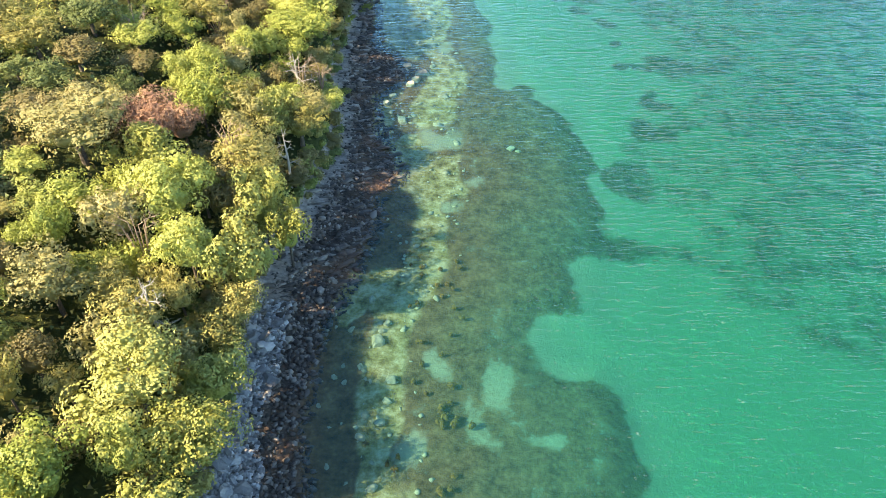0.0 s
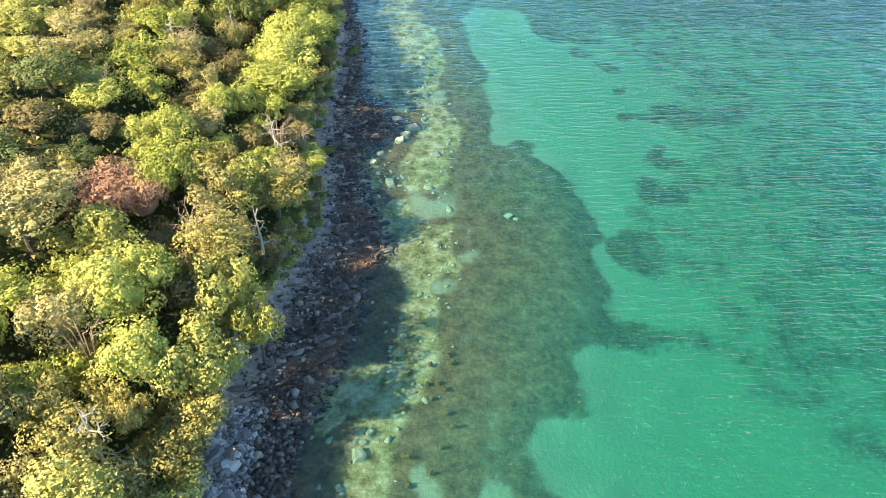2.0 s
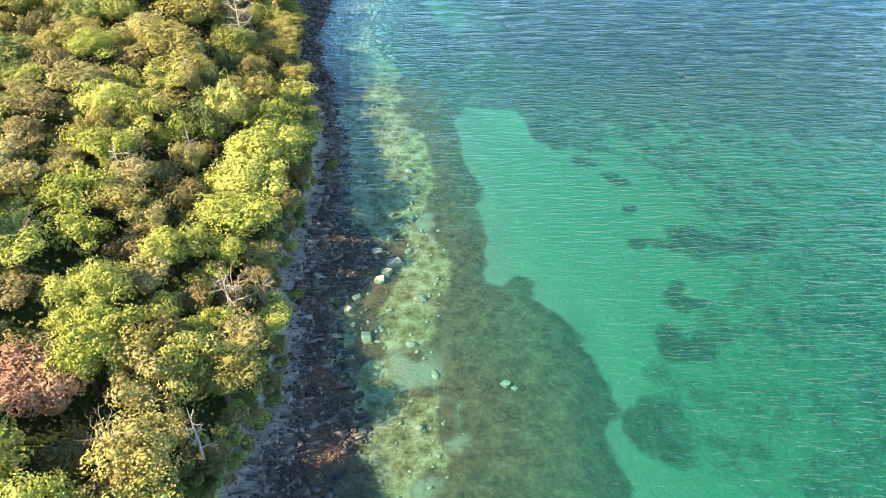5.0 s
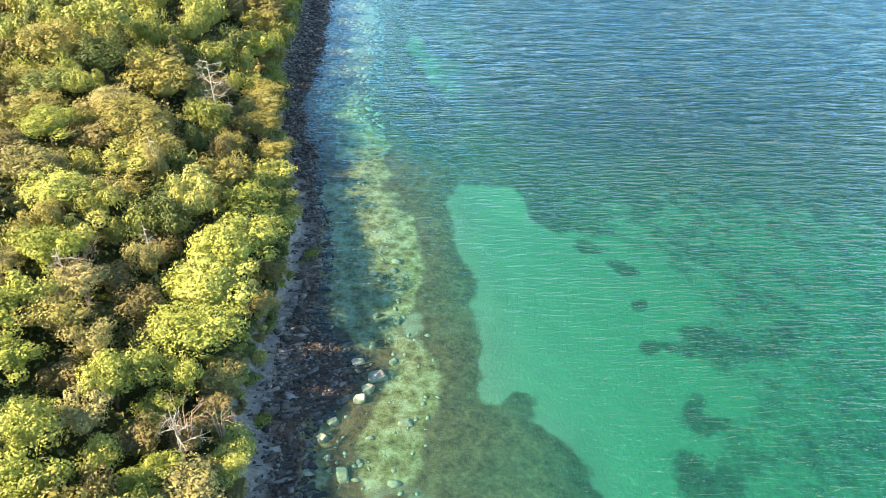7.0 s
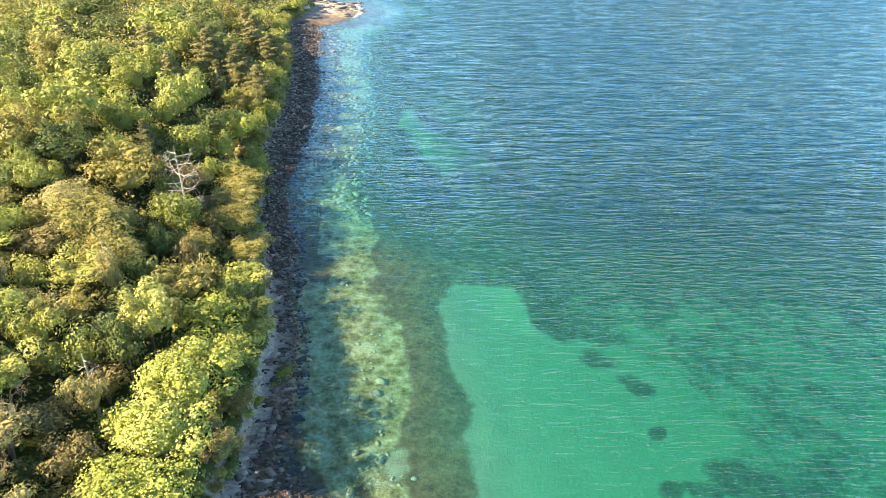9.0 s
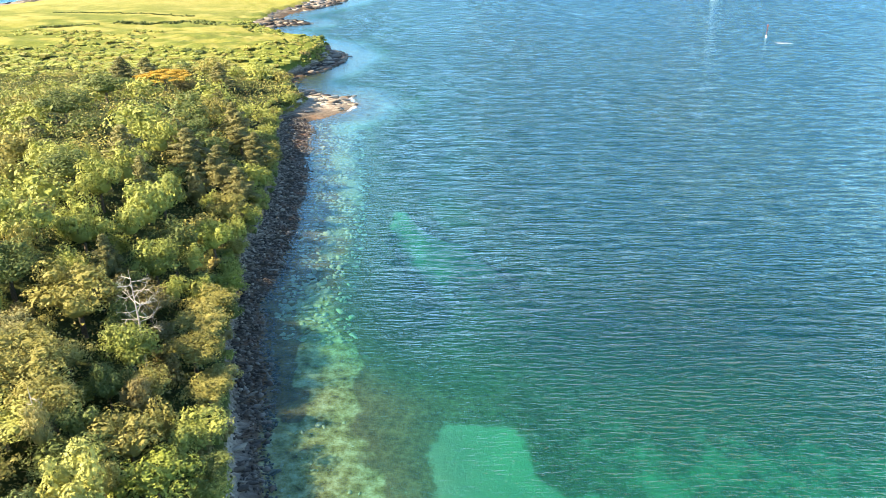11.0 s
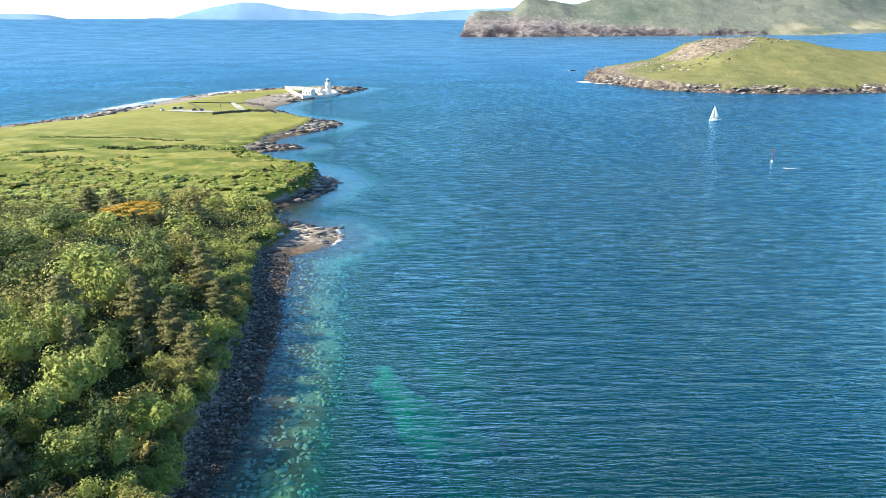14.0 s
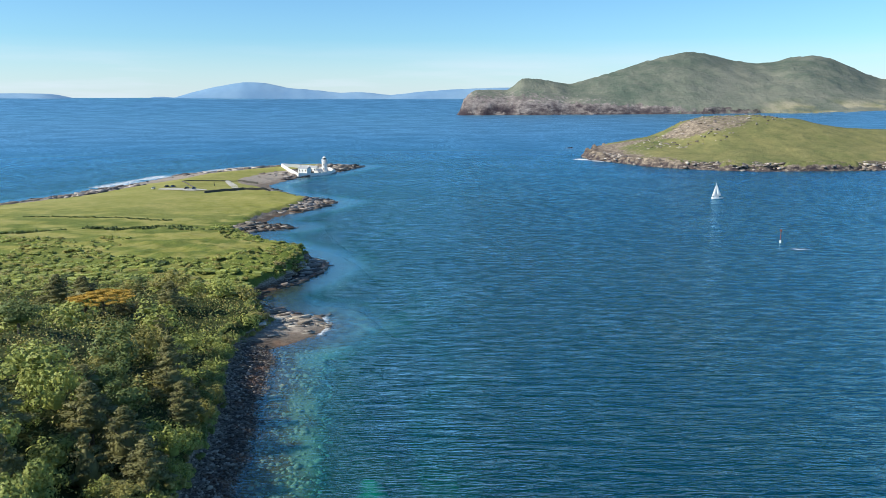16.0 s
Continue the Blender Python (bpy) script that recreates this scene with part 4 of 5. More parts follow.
WORDS = {"bright": "bright green broadleaf tree with a billowing crown in the coastal wood", "yellow": "yellow-green broadleaf tree with a sunlit rounded crown in the wood",
         "olive": "olive green broadleaf tree with a dense uneven crown in the wood", "khaki": "dry khaki-leaved tree with thinning foliage in the wood",
         "brown": "low brownish evergreen tree in the coastal wood", "green": "mid-green broadleaf tree with a full crown in the wood", "dark": "dark green broadleaf tree with a heavy crown in the wood",
         "rust": "rust-red leaved small tree standing among green trees", "orange": "wide flat-topped tree with orange-gold foliage in the wood",
         "conifer": "olive-grey conifer with a shaggy layered crown in the wood"}
MODELS = {}


def tree_model(kind, variant, large=False):
    """One tree, built once; its copies share the meshes."""
    key = (kind, variant, large)
    if key not in MODELS:
        rng = np.random.default_rng(100 + variant * 17 + sorted(KINDS).index(kind) * 131 + 7 * large)
        form, r, t, puffs, count, size = KINDS[kind]
        if large:
            puffs, count, size = int(puffs * 1.4), int(count * 1.8), size * 0.76
        name = "conifer_tree" if kind == "conifer" else "tree"
        tree = tagged(new(name), WORDS[kind], "tree", "trees of the coastal wood")
        bole = 3.0 if kind not in ("brown", "rust") else 1.6
        top = bole + 2 * t * (0.82 if form != "cone" else 1.0)
        part("trunk", trunk_mesh(rng, top, 0.24 if not large else 0.28, r), BARK, tree)
        v, f = merge(crown_pieces(rng, r, t, puffs, count, size, form))
        part("crown", fast_mesh("crown", v + (0, 0, bole + t * 0.9), f, LEAF[kind]), None, tree)
        tree["top"] = float((v[:, 2] + bole + t * 0.9).max())
        tree.location = (0, 0, -400)
        MODELS[key] = [tree, False]
    return MODELS[key]


def plant(kind, x, y, radius, top, rng, large=False):
    """Sets a tree so that its crown is that wide and reaches that height over the sea."""
    entry = tree_model(kind, int(rng.integers(0, 3)), large)
    model = entry[0]
    z = ground_z(x, y)
    k = radius / KINDS[kind][1]
    kz = max(0.55 * k, min(1.9 * k, (top - z) / model["top"]))
    m = Matrix.LocRotScale((x, y, z), Euler((0, 0, rng.uniform(0, 6.283))), (k, k, kz))
    if not entry[1]:
        entry[1] = True
        model.matrix_basis = m
        return model
    ob = copy_thing(model, Matrix.Identity(4))
    ob.matrix_basis = m
    return ob


# trees that can be told apart: x, y, crown radius, height of the top over the sea
STANDING = {
    "yellow": [(-30.0, 47.7, 5.8, 17.0), (-24.2, 42.8, 4.7, 13.8), (-23.6, 50.9, 3.5, 12.6), (-25.8, 32.3, 4.9, 14.5), (-23.5, 66.5, 4.2, 17.2), (-37.3, 81.7, 4.1, 18.7), (-32.0, 152.4, 3.8, 17.4), (-23, 77.5, 4.0, 15.5), (-24.4, 96.9, 3.5, 15.4), (-19.6, 74.3, 2.8, 12.1)],
    "bright": [(-34.6, 36.3, 4.7, 17.1), (-33.7, 29.3, 3.8, 16.7), (-28.9, 66.1, 4.4, 16.9), (-33.0, 73.8, 4.6, 19.5), (-25.1, 125.5, 5.6, 15.6), (-25.1, 133.5, 5.5, 16.6), (-24.8, 142.5, 5.7, 17.0), (-22.3, 153.0, 3.8, 12.3), (-34.0, 95.1, 3.5, 18.0), (-31.9, 116.0, 2.9, 15.3), (-57.4, 166.4, 4.5, 20.9), (-48.7, 147.2, 4.5, 20.8), (-33.5, 101.2, 3.8, 17.2), (-36.3, 224.5, 4.2, 14.3), (-31.3, 213.6, 2.9, 8.1)],
    "green": [(-42.3, 209.4, 4.7, 17.7), (-55.1, 212.0, 4.6, 24.0), (-59.7, 231.8, 4.5, 25.0), (-48.3, 233.9, 4.3, 20.3)],
    "olive": [(-24.2, 57.8, 3.9, 12.0), (-23.7, 62.3, 3.4, 11.8), (-25.5, 84.5, 4.9, 17.6), (-21, 96.8, 4.5, 14.2), (-32.3, 56.5, 3.8, 15.9), (-39.9, 124.1, 4.2, 17.8), (-46.6, 172.1, 6.2, 20.3), (-41.3, 167.2, 4.9, 18.1), (-29.9, 193.8, 4.5, 7.9), (-30.8, 201.7, 4.5, 8.1), (-37.3, 239.3, 4.2, 14.4), (-29.7, 187.1, 4.5, 7.8)],
    "khaki": [(-46.1, 82.3, 6.2, 20.7), (-37.7, 70.2, 4.1, 18.4), (-20.2, 103.9, 3.5, 11.7), (-32.7, 110.6, 3.1, 14.7), (-40.7, 130.2, 3.8, 17.2), (-51.7, 177.4, 4.5, 21.2), (-41.5, 58.6, 4.3, 18.1)],
    "orange": [(-82.8, 343, 8.5, 15)],
    "rust": [(-40.2, 91.5, 4.8, 17.4), (-35.6, 90.5, 3.2, 16.8)],
    "brown": [(-27.2, 109.7, 3.0, 12.6), (-30.3, 124.3, 3.0, 12.7), (-36.8, 116.3, 2.9, 14.2), (-23.0, 112.0, 3.1, 9.5), (-21.6, 117.3, 2.7, 7.4), (-40.2, 198.5, 4.6, 13.7), (-76, 341, 4.5, 15), (-32.6, 129.8, 3.2, 14.2), (-45.4, 197.5, 2.9, 15.8)],
    "dark": [(-54.2, 112.6, 4.6, 19.2), (-58.3, 193.3, 5.2, 24.5), (-41.5, 216.7, 4.3, 17.6), (-55.3, 279.0, 5.3, 18.9), (-87.5, 280.8, 6.2, 19.6), (-67.9, 236.6, 5.2, 24.6), (-88.0, 308.3, 6.1, 16.2)],
    "conifer": [(-62.4, 252.9, 6.1, 24.5), (-68, 355, 5.0, 14.5), (-51.4, 262.4, 6.4, 21.4), (-42.9, 256.9, 5.6, 19.1), (-45.6, 287.7, 5.1, 18.4), (-37.4, 251.0, 4.9, 15.7), (-53.0, 237.3, 4.4, 23.0), (-39.1, 276.2, 4.6, 16.3), (-50.4, 301.2, 5.1, 17.6), (-90, 347, 6, 15.5), (-101, 354, 6, 15.5), (-57.4, 273.9, 4.8, 20.6)],
}


# the height of the wood's roof over the sea: at its edge, ten metres in and thirty metres in, by y
ROOF_Y = [40, 70, 85, 105, 120, 135, 160, 187, 220, 245, 280, 320, 350]
ROOF = ([14, 15, 14.5, 13, 10, 12.5, 11, 8.5, 12, 14, 15.5, 12, 8],
        [16.5, 18, 18.5, 15.5, 13.5, 15.5, 16, 13, 17, 18, 18.5, 15, 9],
        [19, 20, 20, 18.5, 19.5, 20, 20, 24, 25, 24, 20, 15, 9])


def roof(x, y):
    d = np.interp(y, [p[1] for p in BANK], [p[0] for p in BANK]) - x
    edge, mid, back = (np.interp(y, ROOF_Y, row) for row in ROOF)
    return float(np.interp(d, [0, 3, 10, 30], [edge - 2.5, edge, mid, back]))


# how far the shade of the wood's edge reaches over the shore: x by y
SHADE_Y = [30, 50, 56, 60, 64, 68, 75, 82, 86, 88, 94, 96, 101, 104, 106, 109, 117, 122, 130, 137, 140, 146, 153, 157, 162, 169, 178, 187, 191, 200, 213, 220, 227, 232, 236, 240, 256, 266, 275, 294, 309, 317, 345]
SHADE_X = [-5.5, -5.8, -9, -13, -12, -7, -4.9, -1.5, -3.6, -11, -10.5, -6, -3.5, -4.5, -8.7, -8.5, -13.5, -8.6, -5.1, -7, -13, -5, -6.5, -12, -8.5, -11, -14, -16, -20, -16.6, -17.5, -17, -21.5, -15, -11, -23, -20.5, -20, -22.6, -25, -32, -33, -38]


def shaded_top(x, y, r, top, tallest):
    """The height at which a crown's shade ends where that of the wood's edge does."""
    run = 1 / math.tan(SUN_UP)
    high = tallest
    while high > 6.5:
        far = high * run * 0.97 + 0.12 * r
        tip_y = y + SUN_TO.y * far
        if x + SUN_TO.x * far <= np.interp(tip_y, SHADE_Y, SHADE_X):
            break
        high -= 0.25
    return high


def wood_edge(x, y):
    """Positive inside the wood."""
    far = 384 + 14 * (fbm(x * 0.05, x * 0 + 3.3, 61, 2) - 0.5) - 0.25 * (x + 40) * (x > -90)
    return np.minimum(inland(x, y) - shore_width(x, y) - 0.8 + 0.8 * step(180, 230, y), far - 8 - y)


def build_wood():
    rng = np.random.default_rng(21)
    taken = []
    for kind, rows in STANDING.items():
        for x, y, r, top in rows:
            if x > -28 and y < 200:
                top = max(top - 1.5, min(top, shaded_top(x, y, r, top, 19.0)))
            plant(kind, x, y, r, top, rng, large=(y < 200 and r > 4.3))
            taken.append((x, y, r))
    things = sum(len(r) for r in STANDING.values())
    # the rest of the wood fills the room between them
    x, y = rng.uniform(-175, -15, 60000), rng.uniform(22, 400, 60000)
    ok = (x > -47 - 0.40 * np.clip(y - 38, 0, 165) - 0.26 * np.clip(y - 203, 0, None)) & (wood_edge(x, y) > 0)
    x, y = x[ok], y[ok]
    dense = fbm(x * 0.045, y * 0.045, 71, 3)
    loose = {}
    picks = ["yellow", "bright", "olive", "khaki", "green", "dark", "olive", "brown", "olive", "green", "bright"]
    pts = np.array(taken)
    s = inland(x, y) - shore_width(x, y)
    for i in range(len(x)):
        r = (2.1 + 2.7 * rng.uniform() ** 1.3) if y[i] < 205 + rng.normal(0, 20) else (4.0 + 4.0 * rng.uniform() ** 1.2)
        r = min(r, 2.0 + 0.5 * max(s[i], 0))
        if np.any((pts[:, 0] - x[i]) ** 2 + (pts[:, 1] - y[i]) ** 2 < ((0.68 if y[i] < 205 else 0.77) * (pts[:, 2] + r)) ** 2):
            continue
        pts = np.vstack([pts, (x[i], y[i], r)])
        v = (dense[i] - 0.5) * 2.6 + 0.5 + rng.normal(0, 0.22)
        kind = picks[int(np.clip(v, 0, 0.999) * len(picks))]
        if y[i] < 150 and kind in ("green", "dark", "olive") and i % 5 < 2:
            kind = ("khaki", "brown")[i % 2]
        if y[i] > 205 + rng.normal(0, 28):
            kind = {"yellow": "green", "khaki": "conifer", "brown": ("olive", "dark")[i % 2], "bright": "green"}.get(kind, kind)
        elif y[i] > 165 or (y[i] > 135 and i % 2):
            kind = {"yellow": "olive", "bright": "green", "khaki": "brown", "green": ("green", "dark")[i % 2]}.get(kind, kind)
        top = roof(x[i], y[i]) + 0.8 * (r - 3.2) + (rng.uniform(-4.6, 1.4) if y[i] < 205 else rng.uniform(-6.5, 2.6)) - (1.4 if kind == "brown" else 0)
        # the edge of the wood rises and falls with the shade that it casts
        if s[i] < 13 and y[i] < 345:
            limit = shaded_top(x[i], y[i], r, top, roof(x[i], y[i]) + 1.5)
            top = min(top, limit) if s[i] > 6 else 0.6 * limit + 0.4 * min(top, limit)
        if y[i] < 215 and things < 292:
            plant(kind, x[i], y[i], r, top, rng)
            things += 1
        else:
            loose.setdefault(kind, []).append((x[i], y[i], r, top))
    for kind, rows in loose.items():
        form, r0, t0, puffs, count, size = KINDS[kind]
        fine = [merge(crown_pieces(np.random.default_rng(600 + k), r0, t0, 10, 1900, 0.32, form, 2, BALL1, BALL2, 1.3)) for k in range(4)]
        made = [merge(crown_pieces(np.random.default_rng(500 + k), r0, t0, 9, 1150, 0.37, form, 2, BALL1, BALL2, 1.35)) for k in range(5)]
        pieces = []
        for x, y, r, top in rows:
            v, f = fine[int(rng.integers(0, 4))] if y < 262 else made[int(rng.integers(0, 5))]
            a = rng.uniform(0, 6.283)
            c, q = math.cos(a), math.sin(a)
            k = r / r0
            z = ground_z(x, y)
            kz = np.clip((top - z) / (2.1 * t0), 0.75 * k, 1.15 * k)
            w = np.stack([(v[:, 0] * c - v[:, 1] * q) * k + x, (v[:, 0] * q + v[:, 1] * c) * k + y, (v[:, 2] - v[:, 2].max()) * kz + top], 1)
            pieces.append((w, f))
        joined("woodland_canopy", pieces, LEAF[kind], "dense far canopy of the coastal wood", "woodland")
    # undergrowth between the trunks and down the bank
    for kind, count in (("dark", 26000), ("olive", 20000), ("brown", 16000)):
        x, y = rng.uniform(-150, -15, count * 3), rng.uniform(22, 405, count * 3)
        ok = (x > -52 - 0.46 * (y - 38)) & (inland(x, y) - shore_width(x, y) > 0.6) & (wood_edge(x, y - 12) > -1.4)
        x, y = x[ok][:count], y[ok][:count]
        z = height(x, y) + 4.0 * rng.uniform(0.03, 1.0, len(x)) ** 1.4
        v, f = leaves_on(rng, (0, 0, 0), 0.0, len(x), 0.42, 0.8, -2)
        k = len(x)
        v = v.reshape(-1, 3, 3)[:k] + np.stack([x, y, z], 1)[:, None, :]
        joined("undergrowth", [(v.reshape(-1, 3), f[:k])], LEAF[kind], "tangled undergrowth on the woodland floor and bank", "undergrowth")


def build_bank_scrub():
    """Bushes and brambles that hang over the bank."""
    rng = np.random.default_rng(77)
    lots = {"olive": [], "brown": [], "green": [], "dark": []}
    names = sorted(lots)
    x, y, s, z = (np.concatenate(q) for q in zip(shore_points(rng, 1500, 24, 346, 4.5, 14), shore_points(rng, 700, 346, 500, 4.5, 20)))
    over = s - shore_width(x, y)
    for i in range(len(x)):
        if -0.4 < over[i] < 4.5:
            r = rng.uniform(0.6, 1.5)
            lots[names[int(rng.integers(0, 4))]] += bush_pieces(rng, x[i], y[i], r, r * rng.uniform(0.8, 1.4), 105, 0.30)
    for kind, p in lots.items():
        joined("bank_scrub", p, LEAF[kind], "brambles and bushes hanging over the shore bank", "scrub")


def branch(bm, rng, a, way, length, r, depth):
    b = a + way * length
    rod(bm, a, b, r, r * 0.6, 6 if depth > 2 else 4)
    if depth:
        for _ in range(int(rng.integers(2, 4))):
            w = (way + Vector(rng.normal(0, 0.55, 3)) + Vector((0, 0, 0.12))).normalized()
            branch(bm, rng, a + way * length * rng.uniform(0.55, 1.0), w, length * rng.uniform(0.5, 0.75), r * 0.55, depth - 1)


def dead_tree(x, y, top, spread, seed, limbs=11):
    rng = np.random.default_rng(seed)
    z = ground_z(x, y)
    tree = tagged(new("dead_tree"), "bleached dead tree with bare crooked branches in the wood", "tree", "dead trees in the wood")
    tree.location = (x, y, z)
    tall = top - z
    bm = bmesh.new()
    rod(bm, (0, 0, -0.4), (0.2, 0, tall * 0.5), 0.24, 0.16, 9)
    rod(bm, (0.2, 0, tall * 0.49), (-0.1, 0.3, tall), 0.16, 0.025, 8)
    part("trunk", bm, DEADWOOD, tree)
    for i in range(limbs):
        h = tall * (0.4 + 0.55 * i / limbs)
        a = i * 2.4 + rng.uniform(-0.5, 0.5)
        bm = bmesh.new()
        way = Vector((math.cos(a), math.sin(a), rng.uniform(-0.1, 0.35))).normalized()
        branch(bm, rng, Vector((0.15, 0.05, h)), way, spread * rng.uniform(0.35, 0.6) * (1.1 - 0.6 * i / limbs), 0.075, 3)
        part("branch", bm, DEADWOOD, tree)
    return tree


def bare_shrub(x, y, top, spread, seed):
    """A leafless shrub: many thin stems that fan out from the ground."""
    rng = np.random.default_rng(seed)
    z = ground_z(x, y)
    shrub = tagged(new("bare_shrub"), "leafless grey-brown shrub of tangled twigs among the trees", "shrub", "bare shrubs in the wood")
    shrub.location = (x, y, z)
    for i in range(9):
        a = i * 2.4 + rng.uniform(-0.4, 0.4)
        bm = bmesh.new()
        out = spread * rng.uniform(0.2, 0.55)
        foot, knee = Vector((0, 0, -0.3)), Vector((out * math.cos(a), out * math.sin(a), (top - z) * rng.uniform(0.72, 0.86)))
        rod(bm, foot, knee, 0.1, 0.06, 5)
        way = Vector((math.cos(a), math.sin(a), rng.uniform(0.25, 0.8))).normalized()
        branch(bm, rng, knee, way, spread * rng.uniform(0.35, 0.55), 0.05, 3)
        part("stem", bm, TWIGS, shrub)
    return shrub


build_shore()
build_ledges()
build_boulders()
build_wood()
for row in ((-36.5, 185.5, 22.8, 4.6, 1, 18), (-30.6, 56.2, 16.5, 3.0, 2, 9), (-42.2, 131.6, 18.7, 3.4, 3, 11), (-23.2, 109.7, 13.6, 2.6, 4, 8), (-21.5, 88.0, 14.0, 2.2, 5, 7), (-34.7, 140.0, 17.3, 2.0, 6, 6), (-40.6, 162.6, 18.9, 1.8, 7, 6)):
    dead_tree(*row)


for row in ((-41.9, 134.5, 16.5, 3.2, 21), (-38.4, 123.5, 15.5, 3.0, 22), (-23, 111.6, 12, 2.4, 23), (-20, 113.5, 9.5, 2.2, 24), (-27.8, 84.3, 17.5, 2.4, 25), (-47.8, 113, 19, 2.6, 26), (-39.6, 130.5, 17.5, 2.2, 27), (-34.5, 66.5, 17.5, 2.6, 28)):
    bare_shrub(*row)


# ---------------------------------------------------------------- meadow scrub, hedges and walls
def bush_pieces(rng, x, y, r, tall, count, leaf):
    z = ground_z(x, y)
    out = []
    for _ in range(3):
        c = np.array([x + rng.normal(0, r * 0.35), y + rng.normal(0, r * 0.35), z + tall * 0.3])
        q = np.array([r * 0.7, r * 0.7, tall * 0.62]) * rng.uniform(0.7, 1.15)
        out.append((BALL1[0] * q * 0.9 + c, BALL1[1]))
        out.append(leaves_on(rng, c, q, count // 3, leaf, 0.5, -0.2))
    return out


def build_scrub():
    rng = np.random.default_rng(33)
    x, y = rng.uniform(-230, -38, 20000), rng.uniform(352, 535, 20000)
    s, w = inland(x, y), shore_width(x, y)
    f = fbm(x * 0.05, y * 0.06, 51, 4) + 0.30 * step(490, 410, y) - 0.12 * step(460, 510, y)
    keep = (s > w + 1.5) & ((s < w + 8 + 24 * f) | (f > 0.555)) & ((y > 378) | (wood_edge(x, y) < 2)) & ((y < 500) | (s < w + 14))
    keep &= ~((np.hypot((x + 97) / 14, (y - 383) / 6) < 1) | (np.hypot((x + 95) / 34, (y - 462) / 26) < 1))
    x, y = x[keep][:2300], y[keep][:2300]
    lots = {"green": [], "olive": [], "bright": []}
    for i in range(len(x)):
        kind = ("green", "green", "olive", "green", "bright")[int(rng.integers(0, 5))]
        r = rng.uniform(1.0, 2.6) * (1.25 if y[i] < 420 else 0.7)
        lots[kind] += bush_pieces(rng, x[i], y[i], r, r * rng.uniform(0.3, 0.6), 66, 0.34)
    for kind, p in lots.items():
        joined("scrub", p, LEAF[kind], "low rounded scrub and bracken along the meadow's edge", "scrub")
    # hedge lines across the meadow
    for ax, ay, bx, by, wide, tall in ((-215, 553, -132, 550, 0.8, 0.7), (-166, 515, -130, 521, 1.2, 1.3), (-126, 521, -106, 522, 1.2, 1.3), (-200, 500, -172, 512, 1.3, 1.1), (-104, 520, -88, 516, 1.2, 1.2), (-140, 526, -112, 531, 0.9, 0.7)):
        p = []
        n = int(math.hypot(bx - ax, by - ay) / 1.5)
        for i in range(n):
            u = (i + rng.uniform(-0.3, 0.3)) / n
            p += bush_pieces(rng, ax + (bx - ax) * u, ay + (by - ay) * u + rng.normal(0, 0.5), wide * rng.uniform(0.6, 1.1), tall * rng.uniform(0.6, 1.1), 36, 0.7)
        joined("hedge", p, LEAF["dark"], "ragged dark green hedge across the meadow", "hedge")
    for x, y, r, tall in ((-101, 428, 3.0, 2.4), (-94, 423, 3.2, 2.2), (-88, 406, 1.6, 1.2), (-116, 437, 2.6, 1.6), (-92, 393, 3.4, 3.2), (-128, 420, 3, 2), (-120, 398, 3.5, 2.5)):
        joined("bush", bush_pieces(rng, x, y, r, tall, 150, 0.6), LEAF["dark"], "dark green bush standing alone in the meadow grass", "bush", kind="")


def stone_wall(name, pts, tall, thick, material, label, rough=0.12):
    rng = np.random.default_rng(len(pts) * 7 + int(abs(pts[0][0])))
    vs, fs = [], []
    line = []
    for (ax, ay), (bx, by) in zip(pts, pts[1:]):
        n = max(2, int(math.hypot(bx - ax, by - ay) / 3))
        line += [(ax + (bx - ax) * i / n, ay + (by - ay) * i / n) for i in range(n)]
    line.append(pts[-1])
    for i, (x, y) in enumerate(line):
        nx, ny = line[min(i + 1, len(line) - 1)], line[max(i - 1, 0)]
        d = Vector((nx[0] - ny[0], nx[1] - ny[1])).normalized()
        z = ground_z(x, y)
        for side in (-1, 1):
            for h in (-0.5, tall * (1 + rng.uniform(-rough, rough))):
                vs.append((x - d.y * side * thick / 2, y + d.x * side * thick / 2, z + h))
    for i in range(len(line) - 1):
        a, b = 4 * i, 4 * i + 4
        fs += [(a, b, b + 1, a + 1), (a + 2, a + 3, b + 3, b + 2), (a + 1, b + 1, b + 3, a + 3)]
    e = 4 * (len(line) - 1)
    fs += [(0, 1, 3, 2), (e, e + 2, e + 3, e + 1)]
    return tagged(new(name, mesh_from(name, vs, fs, material)), label, "wall")


build_scrub()
build_bank_scrub()
stone_wall("stone_wall", [(-150, 669), (-146, 680), (-131, 700), (-112, 703)], 1.5, 0.8, WALLSTONE, "dark dry-stone wall along the meadow's far edge")
stone_wall("stone_wall", [(-152, 770), (-134, 764)], 1.4, 0.8, WALLSTONE, "short dark dry-stone wall below the lighthouse field")
stone_wall("stone_wall", [(-165, 697), (-190, 745), (-150, 772)], 0.7, 0.7, WALLSTONE, "low stone wall round the lighthouse field")


# ---------------------------------------------------------------- lighthouse station
def ground_patch(name, cx, cy, rx, ry, turn, material, label, category):
    """A thin uneven surface that follows the ground."""
    vs, fs = [], []
    n, rings = 28, 4
    for k in range(rings + 1):
        for i in range(n):
            a = 2 * math.pi * i / n
            u, v = rx * k / rings * math.cos(a), ry * k / rings * math.sin(a) * (1 + 0.12 * math.sin(3 * a))
            x, y = cx + u * math.cos(turn) - v * math.sin(turn), cy + u * math.sin(turn) + v * math.cos(turn)
            vs.append((x, y, ground_z(x, y) + 0.25))
    for k in range(rings):
        for i in range(n):
            j = (i + 1) % n
            fs.append((k * n + i, (k + 1) * n + i, (k + 1) * n + j, k * n + j))
    return tagged(new(name, mesh_from(name, vs, fs, material, True)), label, category, kind="structure")


